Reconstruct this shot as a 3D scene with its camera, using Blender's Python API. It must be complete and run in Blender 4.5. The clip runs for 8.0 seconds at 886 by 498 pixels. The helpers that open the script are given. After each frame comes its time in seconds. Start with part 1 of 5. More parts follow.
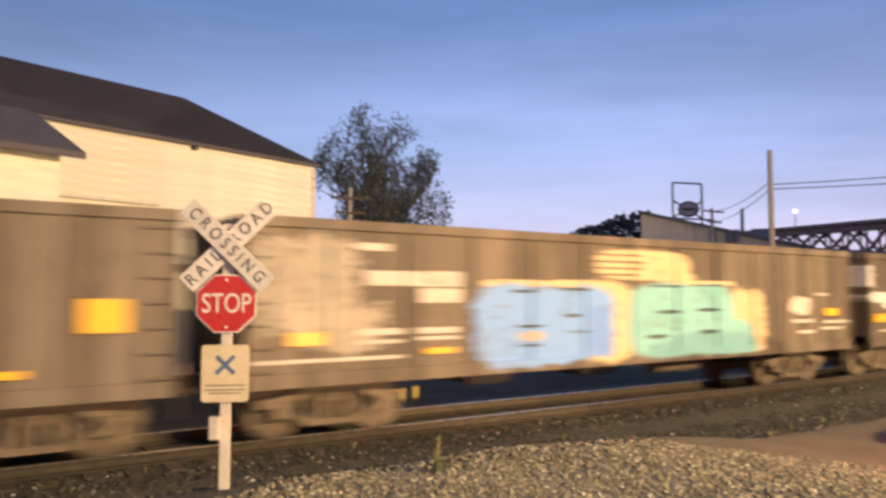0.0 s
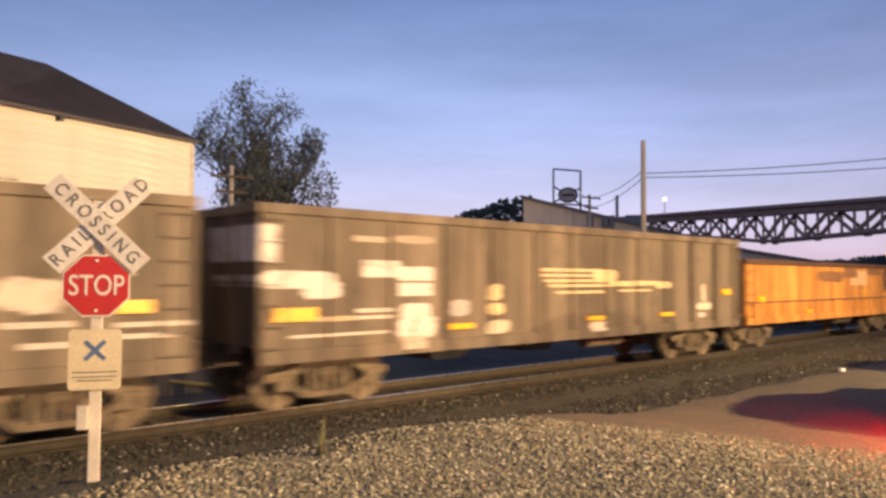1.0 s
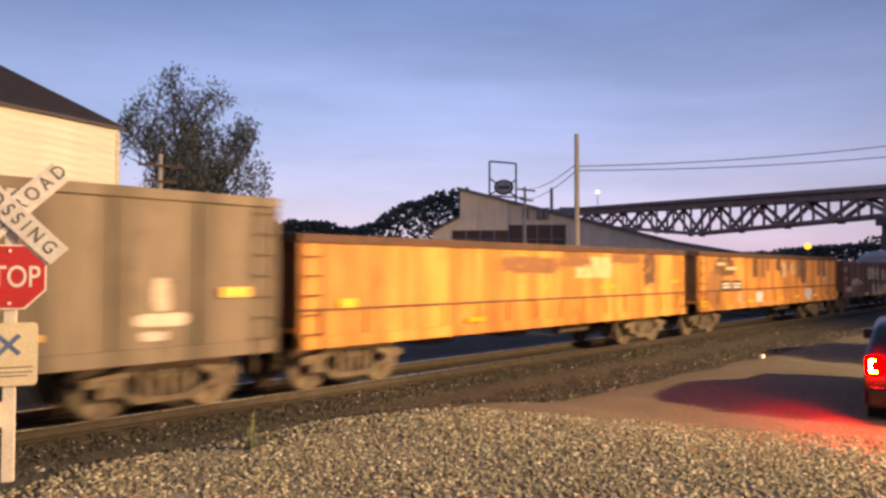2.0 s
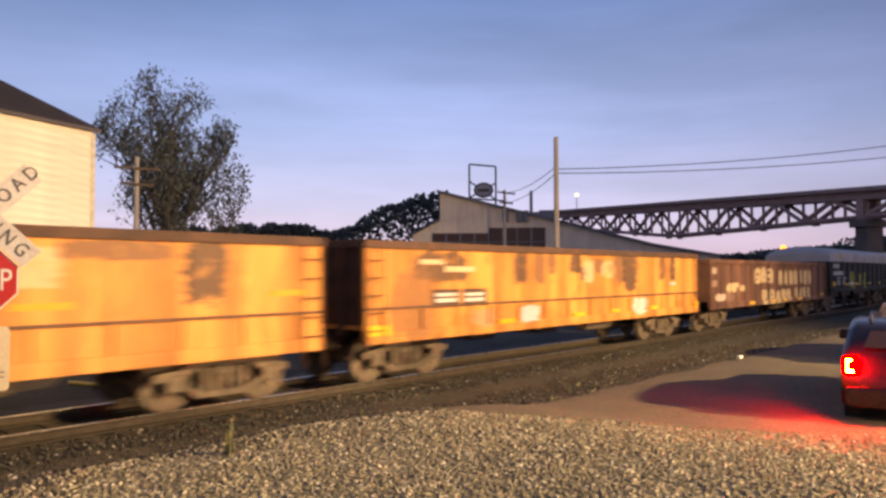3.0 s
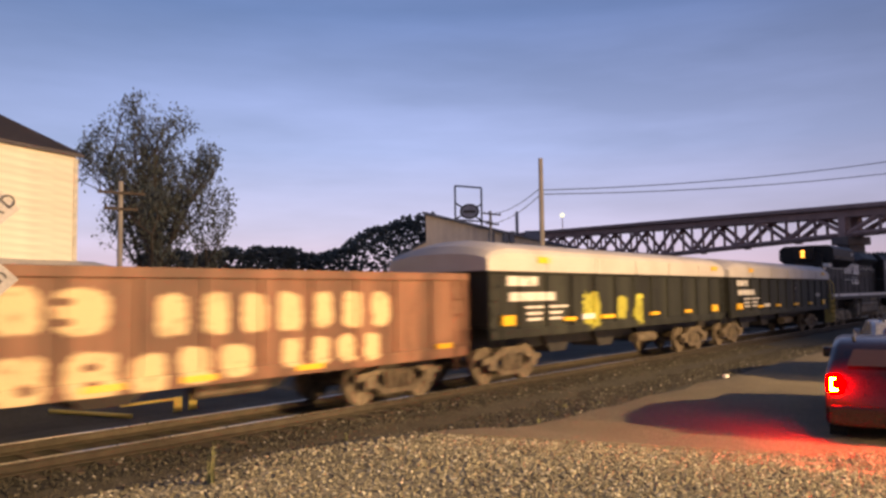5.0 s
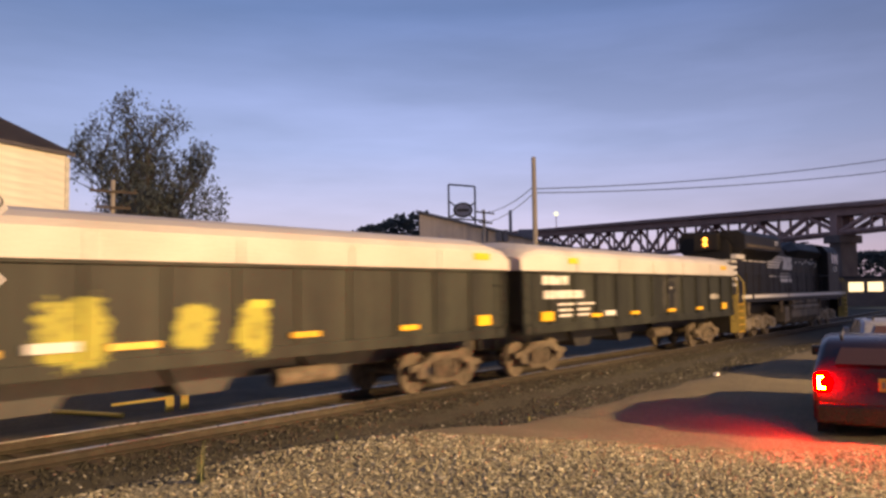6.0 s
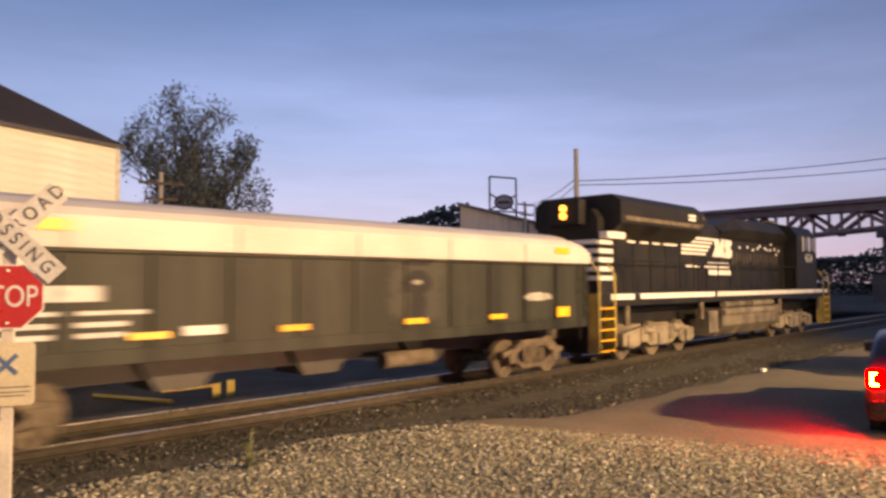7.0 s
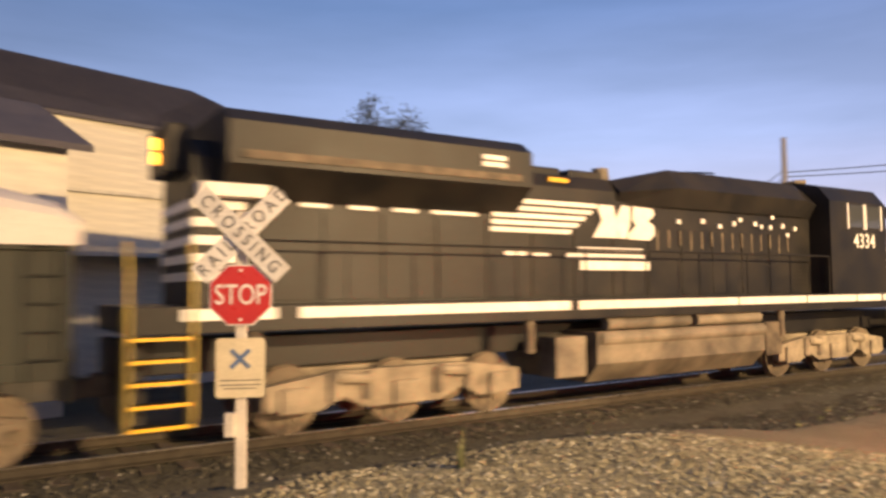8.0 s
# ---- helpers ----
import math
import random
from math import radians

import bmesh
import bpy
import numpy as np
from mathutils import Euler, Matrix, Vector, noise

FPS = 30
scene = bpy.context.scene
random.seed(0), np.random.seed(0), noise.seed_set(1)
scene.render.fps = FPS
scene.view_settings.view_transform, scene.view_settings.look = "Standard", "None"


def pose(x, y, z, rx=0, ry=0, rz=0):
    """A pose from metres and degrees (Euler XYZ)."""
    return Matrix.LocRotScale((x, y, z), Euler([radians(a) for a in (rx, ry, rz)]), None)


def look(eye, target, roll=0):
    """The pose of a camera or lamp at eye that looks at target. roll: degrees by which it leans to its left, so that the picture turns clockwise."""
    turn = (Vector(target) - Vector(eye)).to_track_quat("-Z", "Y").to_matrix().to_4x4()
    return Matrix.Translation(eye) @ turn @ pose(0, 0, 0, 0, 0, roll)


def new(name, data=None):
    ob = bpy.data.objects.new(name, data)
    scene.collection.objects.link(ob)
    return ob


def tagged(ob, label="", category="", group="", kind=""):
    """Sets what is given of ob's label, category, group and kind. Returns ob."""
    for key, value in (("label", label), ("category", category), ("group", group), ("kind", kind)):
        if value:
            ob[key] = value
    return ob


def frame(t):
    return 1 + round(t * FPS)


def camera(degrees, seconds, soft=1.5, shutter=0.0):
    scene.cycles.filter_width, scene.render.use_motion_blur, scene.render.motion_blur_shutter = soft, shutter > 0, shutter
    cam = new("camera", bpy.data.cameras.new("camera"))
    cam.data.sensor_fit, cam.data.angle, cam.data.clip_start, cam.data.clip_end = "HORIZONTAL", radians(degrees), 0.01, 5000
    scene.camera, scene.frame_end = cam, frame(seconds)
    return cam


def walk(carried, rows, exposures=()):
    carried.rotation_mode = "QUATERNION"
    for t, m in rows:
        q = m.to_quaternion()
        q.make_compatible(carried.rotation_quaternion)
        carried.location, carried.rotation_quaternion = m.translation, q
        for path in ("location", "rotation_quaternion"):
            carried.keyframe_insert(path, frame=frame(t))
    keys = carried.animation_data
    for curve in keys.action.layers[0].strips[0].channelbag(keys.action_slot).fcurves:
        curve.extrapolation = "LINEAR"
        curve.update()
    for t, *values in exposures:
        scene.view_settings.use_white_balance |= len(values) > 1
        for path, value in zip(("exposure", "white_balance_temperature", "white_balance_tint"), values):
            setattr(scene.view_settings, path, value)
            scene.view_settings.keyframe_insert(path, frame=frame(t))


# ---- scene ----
cam = camera(61.98, 8.0, soft=2.8, shutter=0.5)
CAM_H = 1.76
PATH = [  # seconds, yaw, pitch, roll, x, y, dz
    (0.0, 0.0, 3.61, -0.06, 0.0, 0.0, 0.0), (0.5, -5.498, 2.728, -0.159, -0.015, 0.01, -0.001),
    (1.0, -8.887, 2.245, -0.232, -0.015, 0.019, 0.003), (1.5, -11.732, 1.775, -0.189, 0.02, 0.01, 0.0),
    (2.2, -14.3, 1.62, -0.04, 0.033, 0.04, -0.015),
    (3.0, -15.315, 1.86, 0.131, 0.035, 0.07, -0.024), (3.5, -15.583, 2.478, 0.233, 0.032, 0.078, -0.018),
    (4.0, -15.632, 2.866, 0.446, 0.022, 0.089, -0.014), (4.5, -15.928, 3.523, 0.661, 0.042, 0.084, -0.008),
    (6.0, -16.767, 3.38, 0.795, 0.113, 0.021, 0.008), (6.5, -16.0, 3.054, 0.564, 0.104, 0.002, 0.005),
    (7.0, -13.672, 2.804, 0.336, 0.063, 0.01, -0.001), (7.5, -8.141, 2.775, 0.369, -0.06, 0.107, -0.003),
    (8.0, 0.671, 3.12, 0.55, -0.132, 0.313, -0.042)]
walk(cam, [(t, pose(x, y, CAM_H + dz, 90 + p, r, yaw)) for t, yaw, p, r, x, y, dz in PATH],
     [(0.0, 0.16, 6850, 15), (1.5, 0.16, 7200, 18), (4.0, 0.12, 7250, 18), (6.0, 0.04, 7350, 19), (7.0, 0.10, 7350, 18), (8.0, 0.24, 7150, 14)])

# ---------------------------------------------------------------- sky and lights
world = bpy.data.worlds.new("dusk")
scene.world = world
world.use_nodes = True
wn, wl = world.node_tree.nodes, world.node_tree.links
wn.clear()
w_out, w_bg = wn.new("ShaderNodeOutputWorld"), wn.new("ShaderNodeBackground")
w_sky = wn.new("ShaderNodeTexSky")
w_sky.sky_type, w_sky.sun_disc = "NISHITA", False
w_sky.sun_elevation, w_sky.sun_rotation = radians(3.0), radians(150)
w_sky.air_density, w_sky.dust_density, w_sky.ozone_density = 1.0, 1.5, 3.0
w_tc, w_sep = wn.new("ShaderNodeTexCoord"), wn.new("ShaderNodeSeparateXYZ")
wl.new(w_tc.outputs["Generated"], w_sep.inputs[0])
w_ramp = wn.new("ShaderNodeValToRGB")   # dusk tones from the horizon to the zenith
wl.new(w_sep.outputs[2], w_ramp.inputs[0])
for i, (p, c) in enumerate([(0.0, (0.80, 0.64, 0.84)), (0.09, (0.57, 0.56, 0.88)), (0.19, (0.37, 0.45, 0.82)), (0.36, (0.12, 0.185, 0.42)), (1.0, (0.08, 0.12, 0.30))]):
    e = w_ramp.color_ramp.elements[i] if i < 2 else w_ramp.color_ramp.elements.new(p)
    e.position, e.color = p, (*c, 1)
w_map = wn.new("ShaderNodeMapping")
w_map.inputs["Scale"].default_value = (1.2, 1.2, 7.0)
wl.new(w_tc.outputs["Generated"], w_map.inputs[0])
w_noise = wn.new("ShaderNodeTexNoise")
w_noise.inputs["Scale"].default_value, w_noise.inputs["Detail"].default_value, w_noise.inputs["Roughness"].default_value = 1.6, 5, 0.55
wl.new(w_map.outputs[0], w_noise.inputs["Vector"])
w_cl = wn.new("ShaderNodeMapRange")
w_cl.inputs[1].default_value, w_cl.inputs[2].default_value, w_cl.inputs[3].default_value, w_cl.inputs[4].default_value = 0.35, 0.75, 0.84, 1.22
wl.new(w_noise.outputs[0], w_cl.inputs[0])
w_mul = wn.new("ShaderNodeVectorMath")
w_mul.operation = "SCALE"
wl.new(w_ramp.outputs[0], w_mul.inputs[0])
wl.new(w_cl.outputs[0], w_mul.inputs["Scale"])
w_mix = wn.new("ShaderNodeMix")
w_mix.data_type, w_mix.inputs[0].default_value = "RGBA", 0.12
wl.new(w_mul.outputs[0], w_mix.inputs[6])
wl.new(w_sky.outputs[0], w_mix.inputs[7])
# the sky dims away from one heading, imitating the lens's darker picture edges
w_dot, w_edge_dim, w_gm = wn.new("ShaderNodeVectorMath"), wn.new("ShaderNodeMapRange"), wn.new("ShaderNodeVectorMath")
w_dot.operation, w_gm.operation = "DOT_PRODUCT", "SCALE"
w_dot.inputs[1].default_value = (0.25, 0.95, 0.15)
wl.new(w_tc.outputs["Generated"], w_dot.inputs[0])
w_edge_dim.inputs[1].default_value, w_edge_dim.inputs[2].default_value, w_edge_dim.inputs[3].default_value, w_edge_dim.inputs[4].default_value = 0.70, 1.0, 0.74, 1.10
wl.new(w_dot.outputs["Value"], w_edge_dim.inputs[0])
wl.new(w_mix.outputs[2], w_gm.inputs[0]), wl.new(w_edge_dim.outputs[0], w_gm.inputs["Scale"])
wl.new(w_gm.outputs[0], w_bg.inputs[0])
w_bg.inputs[1].default_value = 0.9
wl.new(w_bg.outputs[0], w_out.inputs[0])


def lamp(name, kind, m, energy, color, size=0.3, spot=None):
    data = bpy.data.lights.new(name, kind)
    data.energy, data.color = energy, color
    if kind == "SPOT":
        data.spot_size, data.spot_blend, data.shadow_soft_size = radians(spot), 0.6, size
    else:
        data.shadow_soft_size = size
    ob = new(name, data)
    ob.matrix_world = m
    return ob


# an added, unseen warm spot high on the right that lifts ground and barn, and the headlights of a truck that waits
# beyond the SUV
lamp("added_warm_spot", "SPOT", look((26.0, -5.0, 10.0), (-1.0, 14, 1.0)), 66000, (1.0, 0.70, 0.36), 0.35, 120)
lamp("headlights", "SPOT", look((15.8, -0.4, 1.15), (1.0, 13, 1.4)), 8500, (1.0, 0.72, 0.38), 0.12, 130)

# ---------------------------------------------------------------- helpers
TURN = 33.26                       # the track's heading from the x axis
AX = Vector((math.cos(radians(TURN)), math.sin(radians(TURN)), 0))
NX = Vector((-AX.y, AX.x, 0))
RAIL_Z, MID_Q = -0.48, 12.02       # rail top; the track's centre line


def on_track(s, q, z=0.0):
    p = AX * s + NX * q
    return pose(p.x, p.y, z, 0, 0, TURN)


def box(bm, x0, x1, y0, y1, z0, z1, bevel=0.0):
    vs = [bm.verts.new(p) for p in ((x0, y0, z0), (x1, y0, z0), (x1, y1, z0), (x0, y1, z0), (x0, y0, z1), (x1, y0, z1), (x1, y1, z1), (x0, y1, z1))]
    fs = [bm.faces.new([vs[i] for i in f]) for f in ((0, 3, 2, 1), (4, 5, 6, 7), (0, 1, 5, 4), (1, 2, 6, 5), (2, 3, 7, 6), (3, 0, 4, 7))]
    if bevel:
        es = list({e for f in fs for e in f.edges})
        bmesh.ops.bevel(bm, geom=es, offset=bevel, segments=2, affect="EDGES", profile=0.6)
    return vs


def tube(bm, p0, p1, r0, r1=None, seg=10, caps=True):
    r1 = r0 if r1 is None else r1
    p0, p1 = Vector(p0), Vector(p1)
    d = (p1 - p0)
    q = d.to_track_quat("Z", "Y")
    rings = []
    for p, r in ((p0, r0), (p1, r1)):
        rings.append([bm.verts.new(p + q @ Vector((r * math.cos(2 * math.pi * i / seg), r * math.sin(2 * math.pi * i / seg), 0))) for i in range(seg)])
    for i in range(seg):
        j = (i + 1) % seg
        bm.faces.new((rings[0][i], rings[0][j], rings[1][j], rings[1][i]))
    if caps:
        bm.faces.new(rings[0][::-1])
        bm.faces.new(rings[1])


def prism(bm, outline, axis, a0, a1):
    """Extrudes an outline of (u, v) from a0 to a1 along x, y or z."""
    put = {"x": lambda u, v, a: (a, u, v), "y": lambda u, v, a: (u, a, v), "z": lambda u, v, a: (u, v, a)}[axis]
    lo, hi = [bm.verts.new(put(u, v, a0)) for u, v in outline], [bm.verts.new(put(u, v, a1)) for u, v in outline]
    k = len(outline)
    bm.faces.new(lo[::-1])
    bm.faces.new(hi)
    for i in range(k):
        bm.faces.new((lo[i], lo[(i + 1) % k], hi[(i + 1) % k], hi[i]))


def mesh_of(name, bm, material):
    bmesh.ops.recalc_face_normals(bm, faces=bm.faces)
    me = bpy.data.meshes.new(name)
    bm.to_mesh(me)
    bm.free()
    me.materials.append(material)
    return me


def part(name, bm, material, parent, label="", m=None):
    ob = new(name, mesh_of(name, bm, material) if isinstance(bm, bmesh.types.BMesh) else bm)
    ob.parent = parent
    if m is not None:
        ob.matrix_basis = m
    return tagged(ob, label)


def thing(name, m, label, category, group="", kind=""):
    ob = new(name)
    ob.matrix_basis = m
    ob.empty_display_size = 0.2
    return tagged(ob, label, category, group, kind)


# ---------------------------------------------------------------- materials
def node_mat(name):
    m = bpy.data.materials.new(name)
    m.use_nodes = True
    return m, m.node_tree.nodes, m.node_tree.links, m.node_tree.nodes["Principled BSDF"]


def mat(name, a, b=None, rough=0.7, metal=0.0, scale=6.0, fine=60.0, bump=0.15, depth=0.01, stretch=(1, 1, 1), spread=0.12):
    """A surface of two tones mottled at two scales, with fine relief; spread: how far single pieces differ."""
    m, n, l, bsdf = node_mat(name)
    b = b or tuple(c * 0.72 for c in a)
    tc, mp = n.new("ShaderNodeTexCoord"), n.new("ShaderNodeMapping")
    mp.inputs["Scale"].default_value = stretch
    l.new(tc.outputs["Object"], mp.inputs[0])
    big, small = n.new("ShaderNodeTexNoise"), n.new("ShaderNodeTexNoise")
    big.inputs["Scale"].default_value, big.inputs["Detail"].default_value = scale, 6
    small.inputs["Scale"].default_value, small.inputs["Detail"].default_value = fine, 3
    l.new(mp.outputs[0], big.inputs["Vector"]), l.new(mp.outputs[0], small.inputs["Vector"])
    ramp = n.new("ShaderNodeMapRange")
    ramp.inputs[1].default_value, ramp.inputs[2].default_value = 0.32, 0.68
    l.new(big.outputs[0], ramp.inputs[0])
    mix = n.new("ShaderNodeMix")
    mix.data_type = "RGBA"
    mix.inputs[6].default_value, mix.inputs[7].default_value = (*a, 1), (*b, 1)
    l.new(ramp.outputs[0], mix.inputs[0])
    info, var = n.new("ShaderNodeObjectInfo"), n.new("ShaderNodeMapRange")
    var.inputs[3].default_value, var.inputs[4].default_value = 1 - spread, 1 + spread
    l.new(info.outputs["Random"], var.inputs[0])
    grain = n.new("ShaderNodeMapRange")
    grain.inputs[1].default_value, grain.inputs[2].default_value, grain.inputs[3].default_value, grain.inputs[4].default_value = 0.3, 0.7, 0.86, 1.12
    l.new(small.outputs[0], grain.inputs[0])
    mul = n.new("ShaderNodeMath")
    mul.operation = "MULTIPLY"
    l.new(var.outputs[0], mul.inputs[0]), l.new(grain.outputs[0], mul.inputs[1])
    sc = n.new("ShaderNodeVectorMath")
    sc.operation = "SCALE"
    l.new(mix.outputs[2], sc.inputs[0]), l.new(mul.outputs[0], sc.inputs["Scale"])
    l.new(sc.outputs[0], bsdf.inputs["Base Color"])
    rr = n.new("ShaderNodeMapRange")
    rr.inputs[3].default_value, rr.inputs[4].default_value = max(0.05, rough - 0.12), min(1, rough + 0.1)
    l.new(big.outputs[0], rr.inputs[0]), l.new(rr.outputs[0], bsdf.inputs["Roughness"])
    bsdf.inputs["Metallic"].default_value = metal
    if bump:
        bp = n.new("ShaderNodeBump")
        bp.inputs["Strength"].default_value, bp.inputs["Distance"].default_value = bump, depth
        l.new(small.outputs[0], bp.inputs["Height"]), l.new(bp.outputs[0], bsdf.inputs["Normal"])
    return m


def painted(name, base, grime_shade, marks, rough=0.6, streak=1.0, patches=0.0):
    """Weathered car-side paint: grimy streaks, bands imitating rib shading and sprayed marks (x, z, half width, half
    height, colour, kind, ragged edge).
    """
    m, n, l, bsdf = node_mat(name)
    tc, sep = n.new("ShaderNodeTexCoord"), n.new("ShaderNodeSeparateXYZ")
    l.new(tc.outputs["Object"], sep.inputs[0])

    def math_(op, x, y=None):
        k = n.new("ShaderNodeMath")
        k.operation = op
        for i, v in enumerate((x, y)):
            if v is None:
                continue
            if isinstance(v, (int, float)):
                k.inputs[i].default_value = v
            else:
                l.new(v, k.inputs[i])
        return k.outputs[0]

    def noise_(scale, stretch, detail=5):
        mp, t = n.new("ShaderNodeMapping"), n.new("ShaderNodeTexNoise")
        mp.inputs["Scale"].default_value = stretch
        l.new(tc.outputs["Object"], mp.inputs[0]), l.new(mp.outputs[0], t.inputs["Vector"])
        t.inputs["Scale"].default_value, t.inputs["Detail"].default_value = scale, detail
        return t.outputs[0]

    def mix_(f, x, y):
        k = n.new("ShaderNodeMix")
        k.data_type = "RGBA"
        if isinstance(f, float):
            k.inputs[0].default_value = f
        else:
            l.new(f, k.inputs[0])
        for i, v in ((6, x), (7, y)):
            if isinstance(v, tuple):
                k.inputs[i].default_value = (*v, 1)
            else:
                l.new(v, k.inputs[i])
        return k.outputs[2]

    def step_(v, lo, hi):
        k = n.new("ShaderNodeMapRange")
        k.inputs[1].default_value, k.inputs[2].default_value = lo, hi
        l.new(v, k.inputs[0])
        return k.outputs[0]

    # broad upright bands: the ribs' light and dark shading put into the colour
    col = mix_(step_(noise_(1.0, (1.7, .5, 0.10), 3), 0.40, 0.60), tuple(c * 1.25 for c in base), tuple(c * 0.85 for c in grime_shade))
    col = mix_(math_("MULTIPLY", step_(noise_(1.3, (1, 1, 1)), 0.4, 0.7), .5), col, base)
    col = mix_(math_("MULTIPLY", step_(noise_(1.0, (14, 3, 1.2)), 0.52, 0.8), 0.55 * streak), col, tuple(c * 0.45 for c in grime_shade))
    wob = math_("ADD", math_("SUBTRACT", noise_(2.6, (1, 0, 1), 3), 0.5), math_("MULTIPLY", math_("SUBTRACT", noise_(11.0, (1, 0, 1), 4), 0.5), 0.8))
    for cx, cz, w, h, c, kind, rag in marks:
        u = math_("DIVIDE", math_("SUBTRACT", sep.outputs[0], cx), w)
        v = math_("DIVIDE", math_("SUBTRACT", sep.outputs[2], cz), h)
        if kind == "s":
            d = math_("POWER", math_("ADD", math_("POWER", math_("ABSOLUTE", u), 3.6), math_("POWER", math_("ABSOLUTE", v), 3.6)), 1 / 3.6)
        elif kind == "e":
            d = math_("SQRT", math_("ADD", math_("MULTIPLY", u, u), math_("MULTIPLY", v, v)))
        else:
            d = math_("MAXIMUM", math_("ABSOLUTE", u), math_("ABSOLUTE", v))
        d = math_("ADD", d, math_("MULTIPLY", wob, rag))
        near = math_("LESS_THAN", sep.outputs[1], 0.0)
        f = math_("MULTIPLY", step_(d, 1.05, 0.93), math_("MULTIPLY", near, step_(noise_(5.0, (1, 1, 1)), 0.2, 0.42)))
        col = mix_(f if rag < 1 else math_("MULTIPLY", f, .7), col, c)
    col = mix_(math_("MULTIPLY", step_(noise_(2.4, (1, 1, 0.8), 8), 0.56, 0.72), 0.35 + patches), col, tuple(c * 0.5 for c in grime_shade))
    l.new(col, bsdf.inputs["Base Color"])
    bsdf.inputs["Roughness"].default_value = rough
    bsdf.inputs["Specular IOR Level"].default_value = .3      # dull, dusty paint
    bp = n.new("ShaderNodeBump")
    bp.inputs["Strength"].default_value, bp.inputs["Distance"].default_value = 0.25, 0.012
    l.new(noise_(7.0, (1, 1, 1), 6), bp.inputs["Height"]), l.new(bp.outputs[0], bsdf.inputs["Normal"])
    return m


def glow(name, color, strength):
    m, n, l, bsdf = node_mat(name)
    bsdf.inputs["Base Color"].default_value = (*color, 1)
    bsdf.inputs["Emission Color"].default_value = (*color, 1)
    bsdf.inputs["Emission Strength"].default_value = strength
    return m


def glass(name, color, rough=0.05, clear=0.0):
    m, n, l, bsdf = node_mat(name)
    bsdf.inputs["Base Color"].default_value = (*color, 1)
    bsdf.inputs["Roughness"].default_value = rough
    bsdf.inputs["Transmission Weight"].default_value = clear
    return m


BLACK = mat("black_steel", (0.022, 0.022, 0.024), (0.05, 0.045, 0.04), 0.55, 0.0, 3, 40)
GRIMY = mat("grimy_running_gear", (0.075, 0.06, 0.044), (0.20, 0.158, 0.11), 0.85, 0.0, 4, 30, 0.3)
RAILSTEEL = mat("rail_rust", (0.078, 0.064, 0.044), (0.055, 0.045, 0.032), 0.75, 0.3, 6, 60)
RAILHEAD = mat("rail_head_polished", (0.74, 0.70, 0.65), (0.60, 0.56, 0.50), 0.3, 0.95, 5, 80, 0.05)
TIE = mat("tie_timber", (0.075, 0.055, 0.04), (0.12, 0.095, 0.07), 0.9, 0, 5, 40, 0.5, 0.02, (1, 6, 1), 0.25)
YELLOW = mat("reflector_yellow", (0.90, 0.52, 0.03), (0.80, 0.44, 0.02), 0.4, 0, 5, 60, 0.05)
WHITE = mat("white_paint", (0.80, 0.78, 0.74), (0.70, 0.67, 0.62), 0.55, 0, 4, 50, 0.1)
SIGNWHITE = mat("sign_sheeting_white", (0.64, 0.62, 0.60), (0.55, 0.52, 0.49), 0.42, 0, 7, 70, 0.05)
SIGNRED = mat("sign_sheeting_red", (0.52, 0.035, 0.03), (0.44, 0.03, 0.03), 0.3, 0, 6, 60, 0.04)
SIGNINK = mat("sign_ink", (0.13, 0.125, 0.12), None, 0.5)
BLUEINK = mat("sign_blue", (0.10, 0.16, 0.30), None, 0.5)
POST = mat("post_white_paint", (0.62, 0.57, 0.50), (0.46, 0.41, 0.35), 0.6, 0, 3, 40, 0.2)


# ---------------------------------------------------------------- ground
def ground_z(x, y):
    s, q = AX.x * x + AX.y * y, NX.x * x + NX.y * y
    f = min(1, max(0, (q - 6.6) / 2.9))
    g = min(1, max(0, (s - 6) / 5))
    z = -0.44 * g * g * (3 - 2 * g)
    bank = f * f * (3 - 2 * f)
    return z * (1 - bank) - 0.74 * bank


def rough_z(x, y):
    return ground_z(x, y) + (0.035 * noise.noise((x * 0.8, y * 0.8, 3)) if abs(x) < 36 and abs(y) < 36 else 0)


def apron_low(s):
    """The paved apron's edge on the lot's side."""
    return max(-9.0, 6.8 - 4.8 * (s - 7.8) / 3.7)


def on_apron(x, y):
    s, q = AX.x * x + AX.y * y, NX.x * x + NX.y * y
    return s > 7.8 and apron_low(s) + .25 * noise.noise((s, q, 5)) < q < 7.0 + .3 * noise.noise((s * .7, 1, 5))


